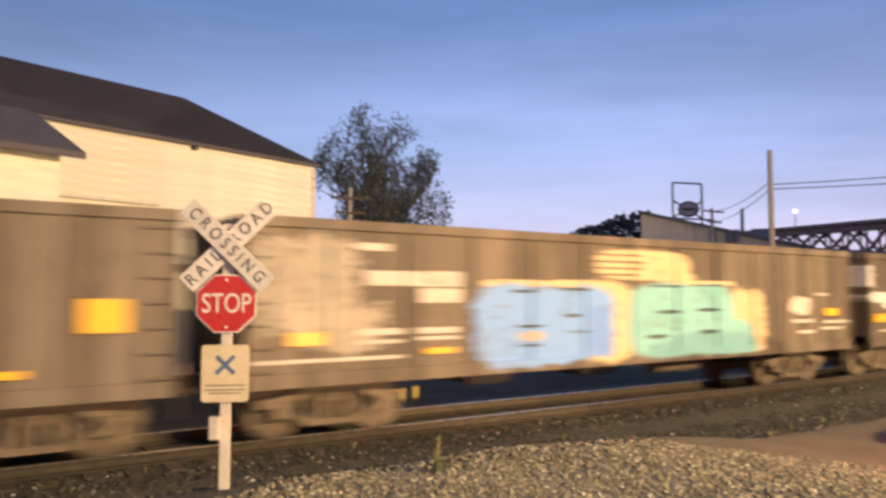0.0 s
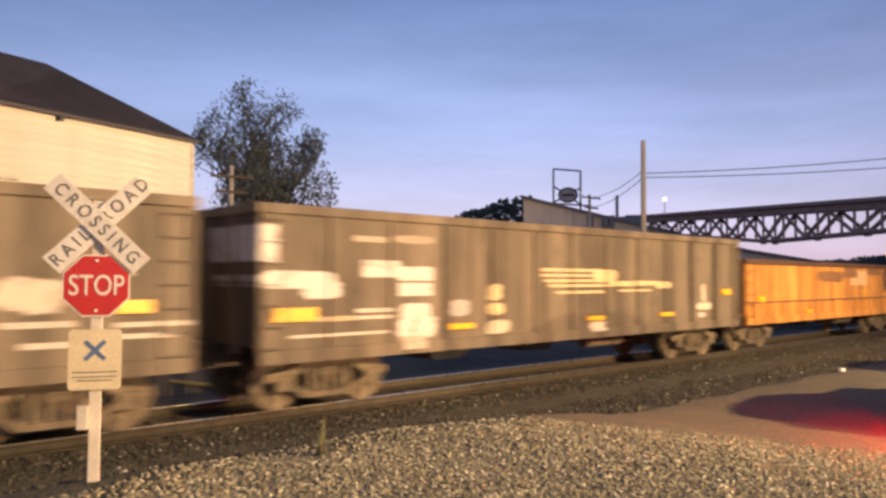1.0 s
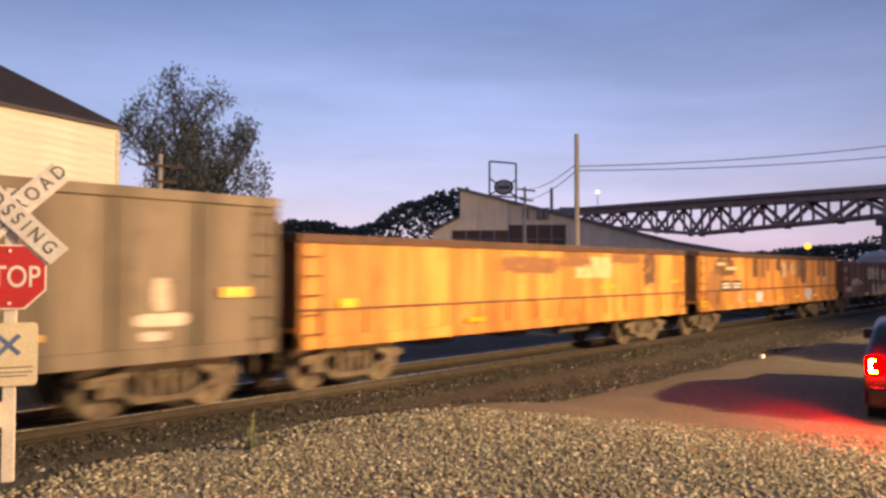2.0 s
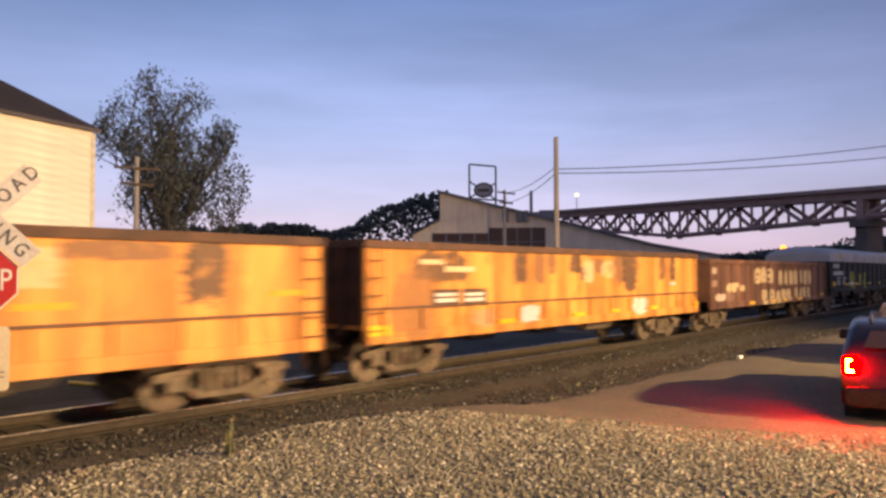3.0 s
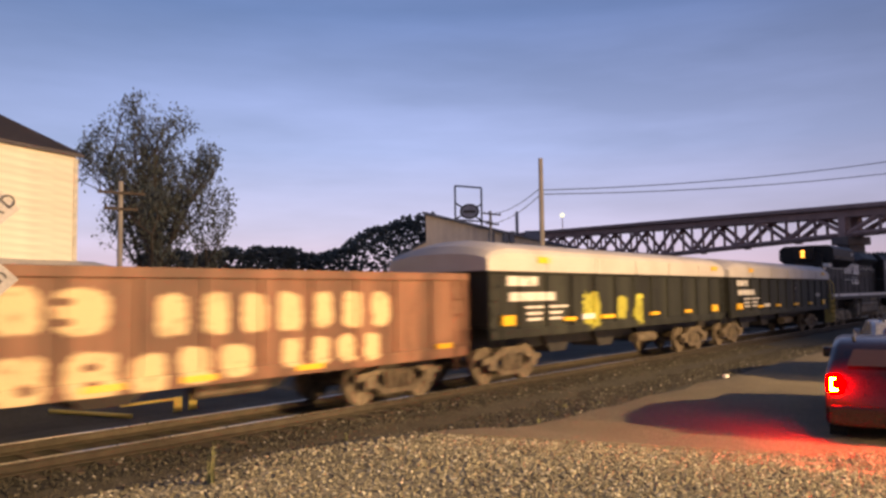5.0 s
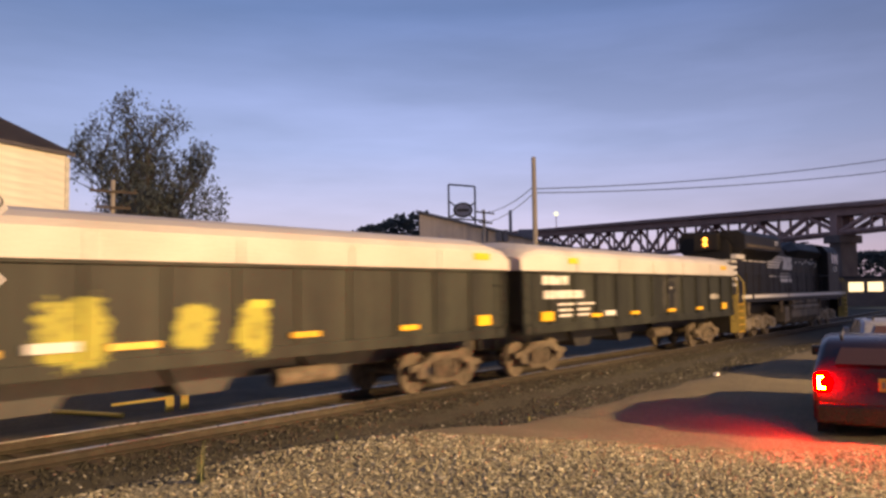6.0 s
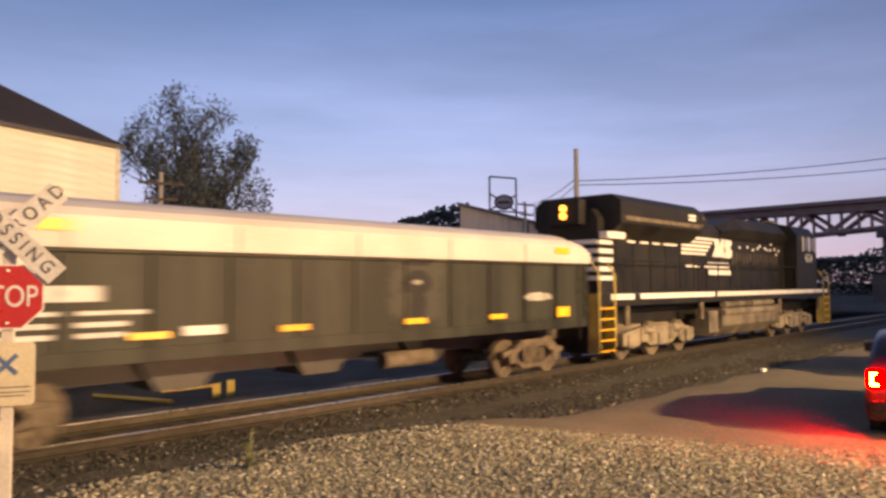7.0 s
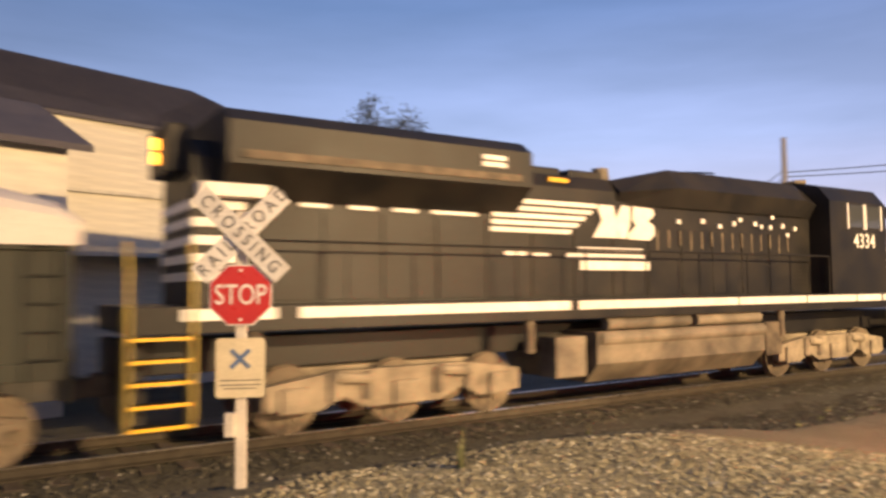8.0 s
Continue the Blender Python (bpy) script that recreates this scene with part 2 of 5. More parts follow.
def gravel_mat(name, a, b, c, size):
    m, n, l, bsdf = node_mat(name)
    tc = n.new("ShaderNodeTexCoord")
    vo, big = n.new("ShaderNodeTexVoronoi"), n.new("ShaderNodeTexNoise")
    vo.inputs["Scale"].default_value = size
    big.inputs["Scale"].default_value, big.inputs["Detail"].default_value = 0.7, 7
    l.new(tc.outputs["Object"], vo.inputs["Vector"]), l.new(tc.outputs["Object"], big.inputs["Vector"])
    sep = n.new("ShaderNodeSeparateColor")
    l.new(vo.outputs["Color"], sep.inputs[0])
    m1, m2 = n.new("ShaderNodeMix"), n.new("ShaderNodeMix")
    m1.data_type = m2.data_type = "RGBA"
    m1.inputs[6].default_value, m1.inputs[7].default_value, m2.inputs[7].default_value = (*a, 1), (*b, 1), (*c, 1)
    l.new(sep.outputs[0], m1.inputs[0]), l.new(m1.outputs[2], m2.inputs[6])
    r = n.new("ShaderNodeMapRange")
    r.inputs[1].default_value, r.inputs[2].default_value, r.inputs[4].default_value = 0.43, 0.65, 0.78
    l.new(big.outputs[0], r.inputs[0]), l.new(r.outputs[0], m2.inputs[0])
    l.new(m2.outputs[2], bsdf.inputs["Base Color"])
    bsdf.inputs["Roughness"].default_value = 0.9
    bp = n.new("ShaderNodeBump")
    bp.inputs["Strength"].default_value, bp.inputs["Distance"].default_value = 0.9, 0.02
    l.new(vo.outputs["Distance"], bp.inputs["Height"]), l.new(bp.outputs[0], bsdf.inputs["Normal"])
    return m


GRAVEL = gravel_mat("lot_gravel", (0.20, 0.175, 0.10), (0.42, 0.37, 0.235), (0.165, 0.145, 0.082), 26)
SOIL = gravel_mat("dark_cinder_soil", (0.052, 0.048, 0.030), (0.105, 0.094, 0.060), (0.042, 0.039, 0.025), 22)


def stone_mat(name, tones):
    """Loose stones, each of its own tone."""
    m, n, l, bsdf = node_mat(name)
    geo, ramp, grain, tc = n.new("ShaderNodeNewGeometry"), n.new("ShaderNodeValToRGB"), n.new("ShaderNodeTexNoise"), n.new("ShaderNodeTexCoord")
    l.new(geo.outputs["Random Per Island"], ramp.inputs[0])
    for i, (p, c) in enumerate(tones):
        e = ramp.color_ramp.elements[i] if i < 2 else ramp.color_ramp.elements.new(p)
        e.position, e.color = p, (*c, 1)
    grain.inputs["Scale"].default_value = 70
    l.new(tc.outputs["Object"], grain.inputs["Vector"])
    mx = n.new("ShaderNodeMix")
    mx.data_type, mx.blend_type, mx.inputs[0].default_value = "RGBA", "MULTIPLY", .5
    l.new(ramp.outputs[0], mx.inputs[6]), l.new(grain.outputs[0], mx.inputs[7])
    l.new(mx.outputs[2], bsdf.inputs["Base Color"])
    bsdf.inputs["Roughness"].default_value = .75
    return m


STONE = stone_mat("gravel_stone", [(0, (.17, .152, .095)), (.55, (.33, .295, .185)), (.86, (.54, .485, .325)), (1.0, (.82, .76, .58))])
# the ballast's last, brightest tone paints a sparkle on a few stones
BALLAST = stone_mat("ballast_stone", [(0, (.042, .038, .025)), (.75, (.105, .094, .062)), (.93, (.16, .145, .10)), (.975, (.30, .27, .20)), (1.0, (.75, .70, .60))])
BED = mat("ballast_bed", (0.062, 0.056, 0.038), (0.10, 0.09, 0.062), 0.9, 0, 3, 18, 0.9, .04)


def build_ground():
    def lines(near, far, step):
        v, out = -near, []
        while v < near:
            out.append(v)
            v += step
        return [-far, -900, -350, -150, -70] + out + [near, 70, 150, 350, 900, far]
    xs, ys = lines(34, 4000, 0.4), lines(34, 4000, 0.4)
    bm = bmesh.new()
    grid = [[None] * len(ys) for _ in xs]
    for i, x in enumerate(xs):
        for j, y in enumerate(ys):
            grid[i][j] = bm.verts.new((x, y, rough_z(x, y)))
    for i in range(len(xs) - 1):
        for j in range(len(ys) - 1):
            f = bm.faces.new((grid[i][j], grid[i + 1][j], grid[i + 1][j + 1], grid[i][j + 1]))
            f.smooth = True
    ob = new("ground", mesh_of("ground", bm, GRAVEL))
    me = ob.data
    me.materials.append(SOIL)      # dark soil past the lot's edge
    for f in me.polygons:
        c = f.center
        q = NX.x * c.x + NX.y * c.y
        if q > 6.4 + .5 * noise.noise((c.x * .7, c.y * .7, 9)):
            f.material_index = 1
    tagged(ob, "coarse grey gravel lot sloping down to the track", "ground", kind="structure")
    return ob


GROUND = build_ground()
ASPHALT = gravel_mat("worn_gritty_asphalt", (.13, .108, .068), (.235, .20, .13), (.15, .126, .08), 34)


def build_apron():
    bm = bmesh.new()
    rows_ = []
    for i in range(110):
        s = 7.9 + i * .35
        lo, hi = apron_low(s) + .22 * noise.noise((s * 1.3, 2, 8)), 7.0 + .3 * noise.noise((s * .7, 1, 5))
        lo = min(lo, hi - .1)
        row = []
        for j in range(27):
            p = AX * s + NX * (lo + (hi - lo) * j / 26)
            edge = 0 if j in (0, 26) or i == 0 else .035
            row.append(bm.verts.new((p.x, p.y, rough_z(p.x, p.y) + edge - .005)))
        rows_.append(row)
    for r0, r1 in zip(rows_, rows_[1:]):
        for j in range(26):
            bm.faces.new((r0[j], r0[j + 1], r1[j + 1], r1[j])).smooth = True
    ob = new("pavement", mesh_of("pavement", bm, ASPHALT))
    tagged(ob, "worn dark asphalt lane beside the track", "road", kind="structure")


build_apron()


def stones(name, count, place, sizes, material, label, category, seed):
    """Loose angular stones, joined."""
    rng = random.Random(seed)
    base = [Vector(p).normalized() for p in ((1, 0, 0), (-1, 0, 0), (0, 1, 0), (0, -1, 0), (0, 0, 1), (0, 0, -1))]
    tri = ((0, 2, 4), (2, 1, 4), (1, 3, 4), (3, 0, 4), (2, 0, 5), (1, 2, 5), (3, 1, 5), (0, 3, 5))
    vs, fs = [], []
    for _ in range(count):
        x, y, z = place(rng)
        r = rng.uniform(*sizes)
        q = Euler((rng.uniform(0, 6), rng.uniform(0, 6), rng.uniform(0, 6))).to_matrix()
        k = len(vs)
        for b in base:
            p = q @ (b * r * rng.uniform(0.65, 1.15))
            vs.append((x + p.x, y + p.y, z + p.z * 0.7))
        fs += [(a + k, b + k, c + k) for a, b, c in tri]
    me = bpy.data.meshes.new(name)
    me.from_pydata(vs, [], fs)
    me.materials.append(material)
    return tagged(new(name, me), label, category, kind="stuff")


def build_track():
    # ballast shoulder, the full length
    bm = bmesh.new()
    prism(bm, [(-3.6, -0.30), (-1.75, -0.195), (1.75, -0.195), (3.6, -0.30), (3.9, -0.6), (-3.9, -0.6)], "x", -70, 190)
    bed = new("ballast_bed", mesh_of("ballast_bed", bm, BED))
    bed.matrix_basis = on_track(0, MID_Q, RAIL_Z)
    tagged(bed, "dark crushed stone ballast under the railway track", "ballast", kind="structure")
    track = thing("railway_track", on_track(0, MID_Q, RAIL_Z), "single railway track with rusty rails on timber ties", "track", kind="structure")
    for y in (-0.7525, 0.7525):
        bm = bmesh.new()
        prism(bm, [(y - .075, -.172), (y + .075, -.172), (y + .075, -.155), (y + .012, -.13), (y + .012, -.05), (y + .036, -.035), (y + .036, -.006),
                   (y - .036, -.006), (y - .036, -.035), (y - .012, -.05), (y - .012, -.13), (y - .075, -.155)], "x", -70, 190)
        rail = part("rail", bm, RAILSTEEL, track)
        bm = bmesh.new()
        box(bm, -70, 190, y - .034, y + .034, -.0058, 0)
        part("rail_head", bm, RAILHEAD, rail, "polished running surface of the rail")
    bm = bmesh.new()
    box(bm, -.115, .115, -1.3, 1.3, -.35, -.176, .012)
    me = mesh_of("tie", bm, TIE)
    for i in range(-30, 130):
        part("tie", me, None, track, m=pose(i * .53, random.uniform(-.04, .04), random.uniform(-.006, .004), 0, 0, random.uniform(-1, 1)))


build_track()


# ---------------------------------------------------------------- crossing sign
def text_mesh(body, size, material, depth=0.002, squeeze=1.0):
    cu = bpy.data.curves.new("lettering", "FONT")
    cu.body, cu.size, cu.align_x, cu.align_y, cu.extrude, cu.offset = body, size, "CENTER", "CENTER", depth, size * 0.004
    ob = bpy.data.objects.new("lettering", cu)
    scene.collection.objects.link(ob)
    me = bpy.data.meshes.new_from_object(ob.evaluated_get(bpy.context.evaluated_depsgraph_get()))
    bpy.data.objects.remove(ob)
    for v in me.vertices:
        v.co.x *= squeeze
    me.materials.clear()
    me.materials.append(material)
    return me


def build_sign():
    """Local x to the right along the sign, y away from the viewer, z up."""
    sign = thing("crossing_sign", pose(-1.98, 6.78, 0.0, 0, 0, 8), "white railroad crossbuck over a red stop sign on a white post", "road sign")
    bm = bmesh.new()
    box(bm, -.046, .046, .0, .06, -.5, 2.42, .006)
    part("post", bm, POST, sign, "weathered white painted post")
    face_up = Matrix.Rotation(radians(90), 4, "X")
    for words, tilt, y in ((("C R O S S I N G",), -45, -.045), (("R A I L", "R O A D"), 45, -.018)):
        bm = bmesh.new()
        box(bm, -.51, .51, -.009, .009, -.095, .095, .004)
        blade = part("crossbuck_blade", bm, SIGNWHITE, sign, "white reflective crossbuck board", pose(0, y, 2.215, 0, -tilt if tilt > 0 else -tilt, 0))
        for k, w in zip((-1, 1) if len(words) > 1 else (0,), words):
            part("lettering", text_mesh(w, .155, SIGNINK, squeeze=.86), None, blade, "black capital letters", Matrix.Translation((k * .295, -.0115, 0)) @ face_up)
    bm = bmesh.new()
    oct_ = [(.265 / math.cos(radians(22.5)) * math.cos(radians(22.5 + 45 * i)), 1.685 + .265 / math.cos(radians(22.5)) * math.sin(radians(22.5 + 45 * i))) for i in range(8)]
    prism(bm, oct_, "y", -.030, -.026)
    stop = part("stop_plate", bm, SIGNWHITE, sign, "white rim of the stop sign")
    bm = bmesh.new()
    prism(bm, [(x * .955, 1.685 + (z - 1.685) * .955) for x, z in oct_], "y", -.034, -.0302)
    part("stop_face", bm, SIGNRED, stop, "red octagonal stop face")
    part("lettering", text_mesh("STOP", .25, SIGNWHITE, squeeze=.74), None, stop, "white word on the red face", Matrix.Translation((0, -.0365, 1.68)) @ face_up)
    for z in (1.90, 1.47):
        bm = bmesh.new()
        tube(bm, (0, -.045, z), (0, -.03, z), .012, seg=8)
        part("bolt", bm, WHITE, stop)
    bm = bmesh.new()
    rim = []
    for cx, cz, a0 in ((.175, 1.275, 0), (-.175, 1.275, 90), (-.175, .83, 180), (.175, .83, 270)):
        rim += [(cx + .035 * math.cos(radians(a0 + k * 22.5)), cz + .035 * math.sin(radians(a0 + k * 22.5))) for k in range(5)]
    prism(bm, rim, "y", -.030, -.024)
    plate = part("notice_plate", bm, mat("notice_cream", (.60, .52, .37), (.52, .45, .31), .5, 0, 6, 60, .05), sign, "cream notice plate with a small crossbuck emblem")
    for tilt in (45, -45):
        bm = bmesh.new()
        box(bm, -.11, .11, -.0335 if tilt > 0 else -.0345, -.0302, -.018, .018)
        part("emblem_bar", bm, BLUEINK, plate, m=pose(0, 0, 1.13, 0, tilt, 0))
    for z, w in ((.945, .175), (.905, .175), (.875, .14)):
        bm = bmesh.new()
        box(bm, -w, w, -.033, -.0302, z - .005, z + .005)
        part("text_bar", bm, SIGNINK, plate)
    bm = bmesh.new()
    box(bm, -.135, -.046, -.05, .03, .46, .665, .01)
    part("junction_box", bm, POST, sign, "small cream box clamped to the post")


build_sign()


# ---------------------------------------------------------------- barn
# the siding's lengthwise streaks imitate soft bands of shade on the wall
SIDING = mat("cream_board_siding", (.80, .75, .64), (.70, .65, .54), .75, 0, 1.0, 4, 0, .006, (.25, 1, 1.6), .04)
ROOFING = mat("dark_shingle_roof", (.075, .07, .082), (.10, .09, .10), .85, 0, 1.5, 22, .5, .02)
TRIM = mat("cream_trim", (.72, .68, .58), None, .6)


def build_barn():
    """Local x along the long wall away from the viewer's left, y towards the track, corner at the origin."""
    W, L, Z0, EAVE, RIDGE = 6.2, 34.0, -.74, 6.05, 8.12
    barn = thing("barn", pose(-4.2, 23.63, 0, 0, 0, 230.5), "large cream boarded barn with a dark hipped roof", "barn")
    # in this frame the wall runs along +x, its outer face at y = 0, the inside towards -y
    bm = bmesh.new()
    box(bm, 0, L, -.12, 0, Z0 - .2, EAVE)
    box(bm, 0, L, -W, -W + .12, Z0 - .2, EAVE)
    box(bm, 0, .12, -W + .12, -.12, Z0 - .2, EAVE)
    box(bm, L - .12, L, -W + .12, -.12, Z0 - .2, EAVE)
    wall = part("wall", bm, SIDING, barn, "cream painted horizontal boards")
    bm = bmesh.new()
    prism(bm, [(0, 0), (.0, .21), (.022, .21), (.03, .01), (.03, 0)], "x", 0, L)
    me = mesh_of("board", bm, SIDING)
    z = Z0
    while z + .21 < EAVE:
        part("board", me, None, wall, m=pose(0, 0, z))
        z += .21
    o = .16
    bm = bmesh.new()
    e = [bm.verts.new(p) for p in ((-o, o, EAVE - .05), (L + o, o, EAVE - .05), (L + o, -W - o, EAVE - .05), (-o, -W - o, EAVE - .05))]
    r0, r1 = bm.verts.new((2.8, -W / 2, RIDGE)), bm.verts.new((L - 2.8, -W / 2, RIDGE))
    for f in ((e[0], e[1], r1, r0), (e[2], e[3], r0, r1), (e[3], e[0], r0), (e[1], e[2], r1), (e[3], e[2], e[1], e[0])):
        bm.faces.new(f)
    bmesh.ops.solidify(bm, geom=bm.faces[:], thickness=.08)
    part("roof", bm, ROOFING, barn, "dark shingled hipped roof")
    bm = bmesh.new()
    box(bm, -o, L + o, o - .01, o + .01, EAVE - .16, EAVE - .06)
    part("fascia", bm, ROOFING, barn)
    # lean-to along the far stretch of the wall
    x0, d, zt, zb = 8.55, 2.85, 6.08, 4.72
    bm = bmesh.new()
    box(bm, x0 + .35, L, .04, d - .4, Z0 - .2, zb - .05)
    lean = part("lean_to", bm, SIDING, barn, "lower cream lean-to along the wall")
    bm = bmesh.new()
    prism(bm, [(.03, zt), (d, zb), (d, zb - .14), (.03, zt - .14)], "x", x0, L + .3)
    part("lean_to_roof", bm, ROOFING, lean, "dark sloping lean-to roof")
    bm = bmesh.new()
    box(bm, x0 - 3.2, L, .03, .16, 4.12, 4.2)
    part("ledge", bm, TRIM, barn)
    bm = bmesh.new()
    prism(bm, [(.03, 2.86), (1.0, 2.66), (1.0, 2.56), (.03, 2.76)], "x", -.7, 16)
    part("ledge_canopy", bm, TRIM, barn, "narrow cream canopy along the wall")
    bm = bmesh.new()
    box(bm, -.06, .08, -.1, .05, Z0, EAVE - .2)
    part("corner_board", bm, TRIM, barn)
    for x in (4.35,):
        bm = bmesh.new()
        tube(bm, (x, .02, EAVE - .22), (x, .16, EAVE - .18), .03, seg=8)
        box(bm, x - .07, x + .07, .12, .22, EAVE - .28, EAVE - .17, .02)
        part("wall_lamp", bm, BLACK, barn, "dark unlit wall lamp under the eave")


build_barn()


# ---------------------------------------------------------------- tree
BARK = mat("bark", (.06, .05, .045), (.10, .085, .07), .9, 0, 4, 30, .5, .02, (1, 1, .3))
LEAF = mat("leaves", (.07, .09, .085), (.105, .125, .115), .7, 0, .6, 20, 0, spread=0)


def build_tree(name, x, y, base, height, width, seed, leaf_n, leaf_r, label, low=.16):
    rng = random.Random(seed)
    tree = thing(name, pose(x, y, base), label, "tree")
    bm = bmesh.new()
    tips = []

    def limb(p, d, length, r, level):
        k = 4 if level < 2 else 3
        for i in range(k):
            d2 = (d + Vector((rng.gauss(0, .13), rng.gauss(0, .13), rng.uniform(0, .12)))).normalized()
            e = p + d2 * length / k
            tube(bm, p, e, r * (1 - i / k * .6), r * (1 - (i + 1) / k * .6), 6 if level < 2 else 4, False)
            p, d = e, d2
            if level >= 2 or i >= 1:
                tips.append((p.copy(), level))
            if level < 4 and i >= (0 if level else 1):
                for _ in range(2 if level < 3 else 1):
                    a = rng.uniform(0, 2 * math.pi)
                    out = Vector((math.cos(a), math.sin(a), rng.uniform(.35, 1.1))).normalized()
                    limb(p, (d * .45 + out).normalized(), length * rng.uniform(.42, .6), r * .45, level + 1)

    for i in range(11):
        a = i * 2.4 + rng.uniform(-.3, .3)
        f = i / 10
        spread = .85 - .6 * f
        limb(Vector((0, 0, height * (low + .34 * f))), Vector((math.cos(a) * spread, math.sin(a) * spread, 1)).normalized(), height * (.40 + .04 * rng.random()), .14, 1)
    zmax = max(p.z for p, _ in tips)
    rmax = sorted(math.hypot(p.x, p.y) for p, _ in tips)[int(len(tips) * .93)]
    fz, fr = height * 1.02 / zmax, width / 2 / rmax

    def shaped(p):
        """Scales a point and draws it into an egg-shaped crown."""
        x, y, z = p.x * fr, p.y * fr, p.z * fz
        u = math.sqrt((x * x + y * y) / (width / 2) ** 2 + ((z - height * .50) / (height * .47)) ** 2)
        k = 1 if u < .8 else (.8 + .2 * math.tanh((u - .8) / .2) * (.9 + .25 * noise.noise((p.x, p.y, p.z)))) / u
        return Vector((x * k, y * k, height * .50 + (z - height * .50) * k))

    for v in bm.verts:
        v.co = shaped(v.co)
    tube(bm, (0, 0, -.3), (0, 0, height * (low + .36)), .32, .14, 10)
    part("trunk", bm, BARK, tree, "dark branching trunk")
    tips = [shaped(p) for p, lv in tips if lv >= 2]
    vs, fs = [], []
    for _ in range(leaf_n):
        c = rng.choice(tips)
        p = c + Vector((rng.gauss(0, .20), rng.gauss(0, .20), rng.gauss(0, .26)))
        q = Euler((rng.uniform(0, 6), rng.uniform(0, 6), rng.uniform(0, 6))).to_matrix()
        r = leaf_r * rng.uniform(.6, 1.4)
        k = len(vs)
        for u, v, w in ((-1, 0, 0), (0, -.45, .12), (1, 0, 0), (0, .45, .12)):
            vs.append(p + q @ Vector((u, v, w)) * r)
        fs.append((k, k + 1, k + 2, k + 3))
    me = bpy.data.meshes.new("crown")
    me.from_pydata([tuple(v) for v in vs], [], fs)
    me.materials.append(LEAF)
    part("crown", me, None, tree, "loose crown of small dark leaves")
    return tree


build_tree("tree", -4.0, 45.0, -.74, 14.9, 8.6, 5, 17000, .105, "tall loose-crowned dark tree behind the track", .10)


# ---------------------------------------------------------------- far buildings, poles, bridge
POLEWOOD = mat("pole_wood", (.56, .50, .42), (.42, .37, .30), .85, 0, 3, 30, .4, .01, (1, 1, .2))
SHEDWALL = mat("shed_boards", (.82, .71, .58), (.70, .60, .48), .8, 0, .6, 8, .3, .02, (3, 1, .4))
SHEDROOF = mat("shed_metal_roof", (.16, .18, .22), (.11, .12, .15), .5, .3, .5, 6, .1, .02)
DARKGLASS = glass("dark_glass", (.05, .018, .018), .45)
BRIDGESTEEL = mat("bridge_steel", (.46, .29, .25), (.36, .23, .20), .8, 0, .5, 4, .2, .02)
CONCRETE = mat("concrete", (.17, .14, .125), (.13, .105, .095), .9, 0, .6, 8, .3, .02)


def utility_pole(x, y, base, top, r, label, arms=()):
    pole = thing("utility_pole", pose(x, y, base, 0, 0, 20), label, "utility pole", "poles by the track")
    bm = bmesh.new()
    tube(bm, (0, 0, -.5), (0, 0, top - base), r * 1.2, r * .85, 12)
    part("mast", bm, POLEWOOD, pole)
    for z, w, roll in arms:
        bm = bmesh.new()
        box(bm, -w, w, -r - .12, -r, z - base - .06, z - base + .06)
        for k in (-.9, -.45, .45, .9):
            tube(bm, (k * w, -r - .06, z - base + .06), (k * w, -r - .06, z - base + .22), .035, .025, 6)
        part("crossarm", bm, TIE, pole, m=pose(0, 0, 0, 0, 0, roll))
    return pole


utility_pole(18.4, 41.15, -.74, 9.95, .16, "plain pale wooden utility pole")
utility_pole(-5.05, 39.8, -.74, 7.6, .13, "short wooden utility pole with crossarms", ((7.0, 1.1, 0), (6.2, .8, 0)))
utility_pole(22.9, 62.5, -.74, 9.2, .14, "wooden utility pole with crossarms before the shed", ((8.9, 1.2, 10), (8.0, .9, 10)))


def wire(points, r, label):
    cu = bpy.data.curves.new("power_cable", "CURVE")
    cu.dimensions, cu.bevel_depth, cu.bevel_resolution = "3D", r, 1
    for p0, p1, sag in points:
        sp = cu.splines.new("POLY")
        sp.points.add(16)
        for i in range(17):
            f = i / 16
            p = Vector(p0).lerp(Vector(p1), f)
            sp.points[i].co = (p.x, p.y, p.z - 4 * sag * f * (1 - f), 1)
    cu.materials.append(BLACK)
    ob = new("power_cable", cu)
    return tagged(ob, label, "cable")


wire([((18.43, 41.15, 8.0), (62, 38, 13.9), 1.0)], .03, "black overhead cable strung from the pole")
wire([((18.43, 41.15, 7.75), (62, 38, 12.5), .9)], .03, "black overhead cable strung from the pole")
wire([((18.43, 41.15, 8.2), (22.9, 62.4, 8.95), .4)], .025, "black overhead cable strung between poles")
wire([((18.43, 41.15, 7.8), (22.9, 62.4, 8.05), .4)], .025, "black overhead cable strung between poles")


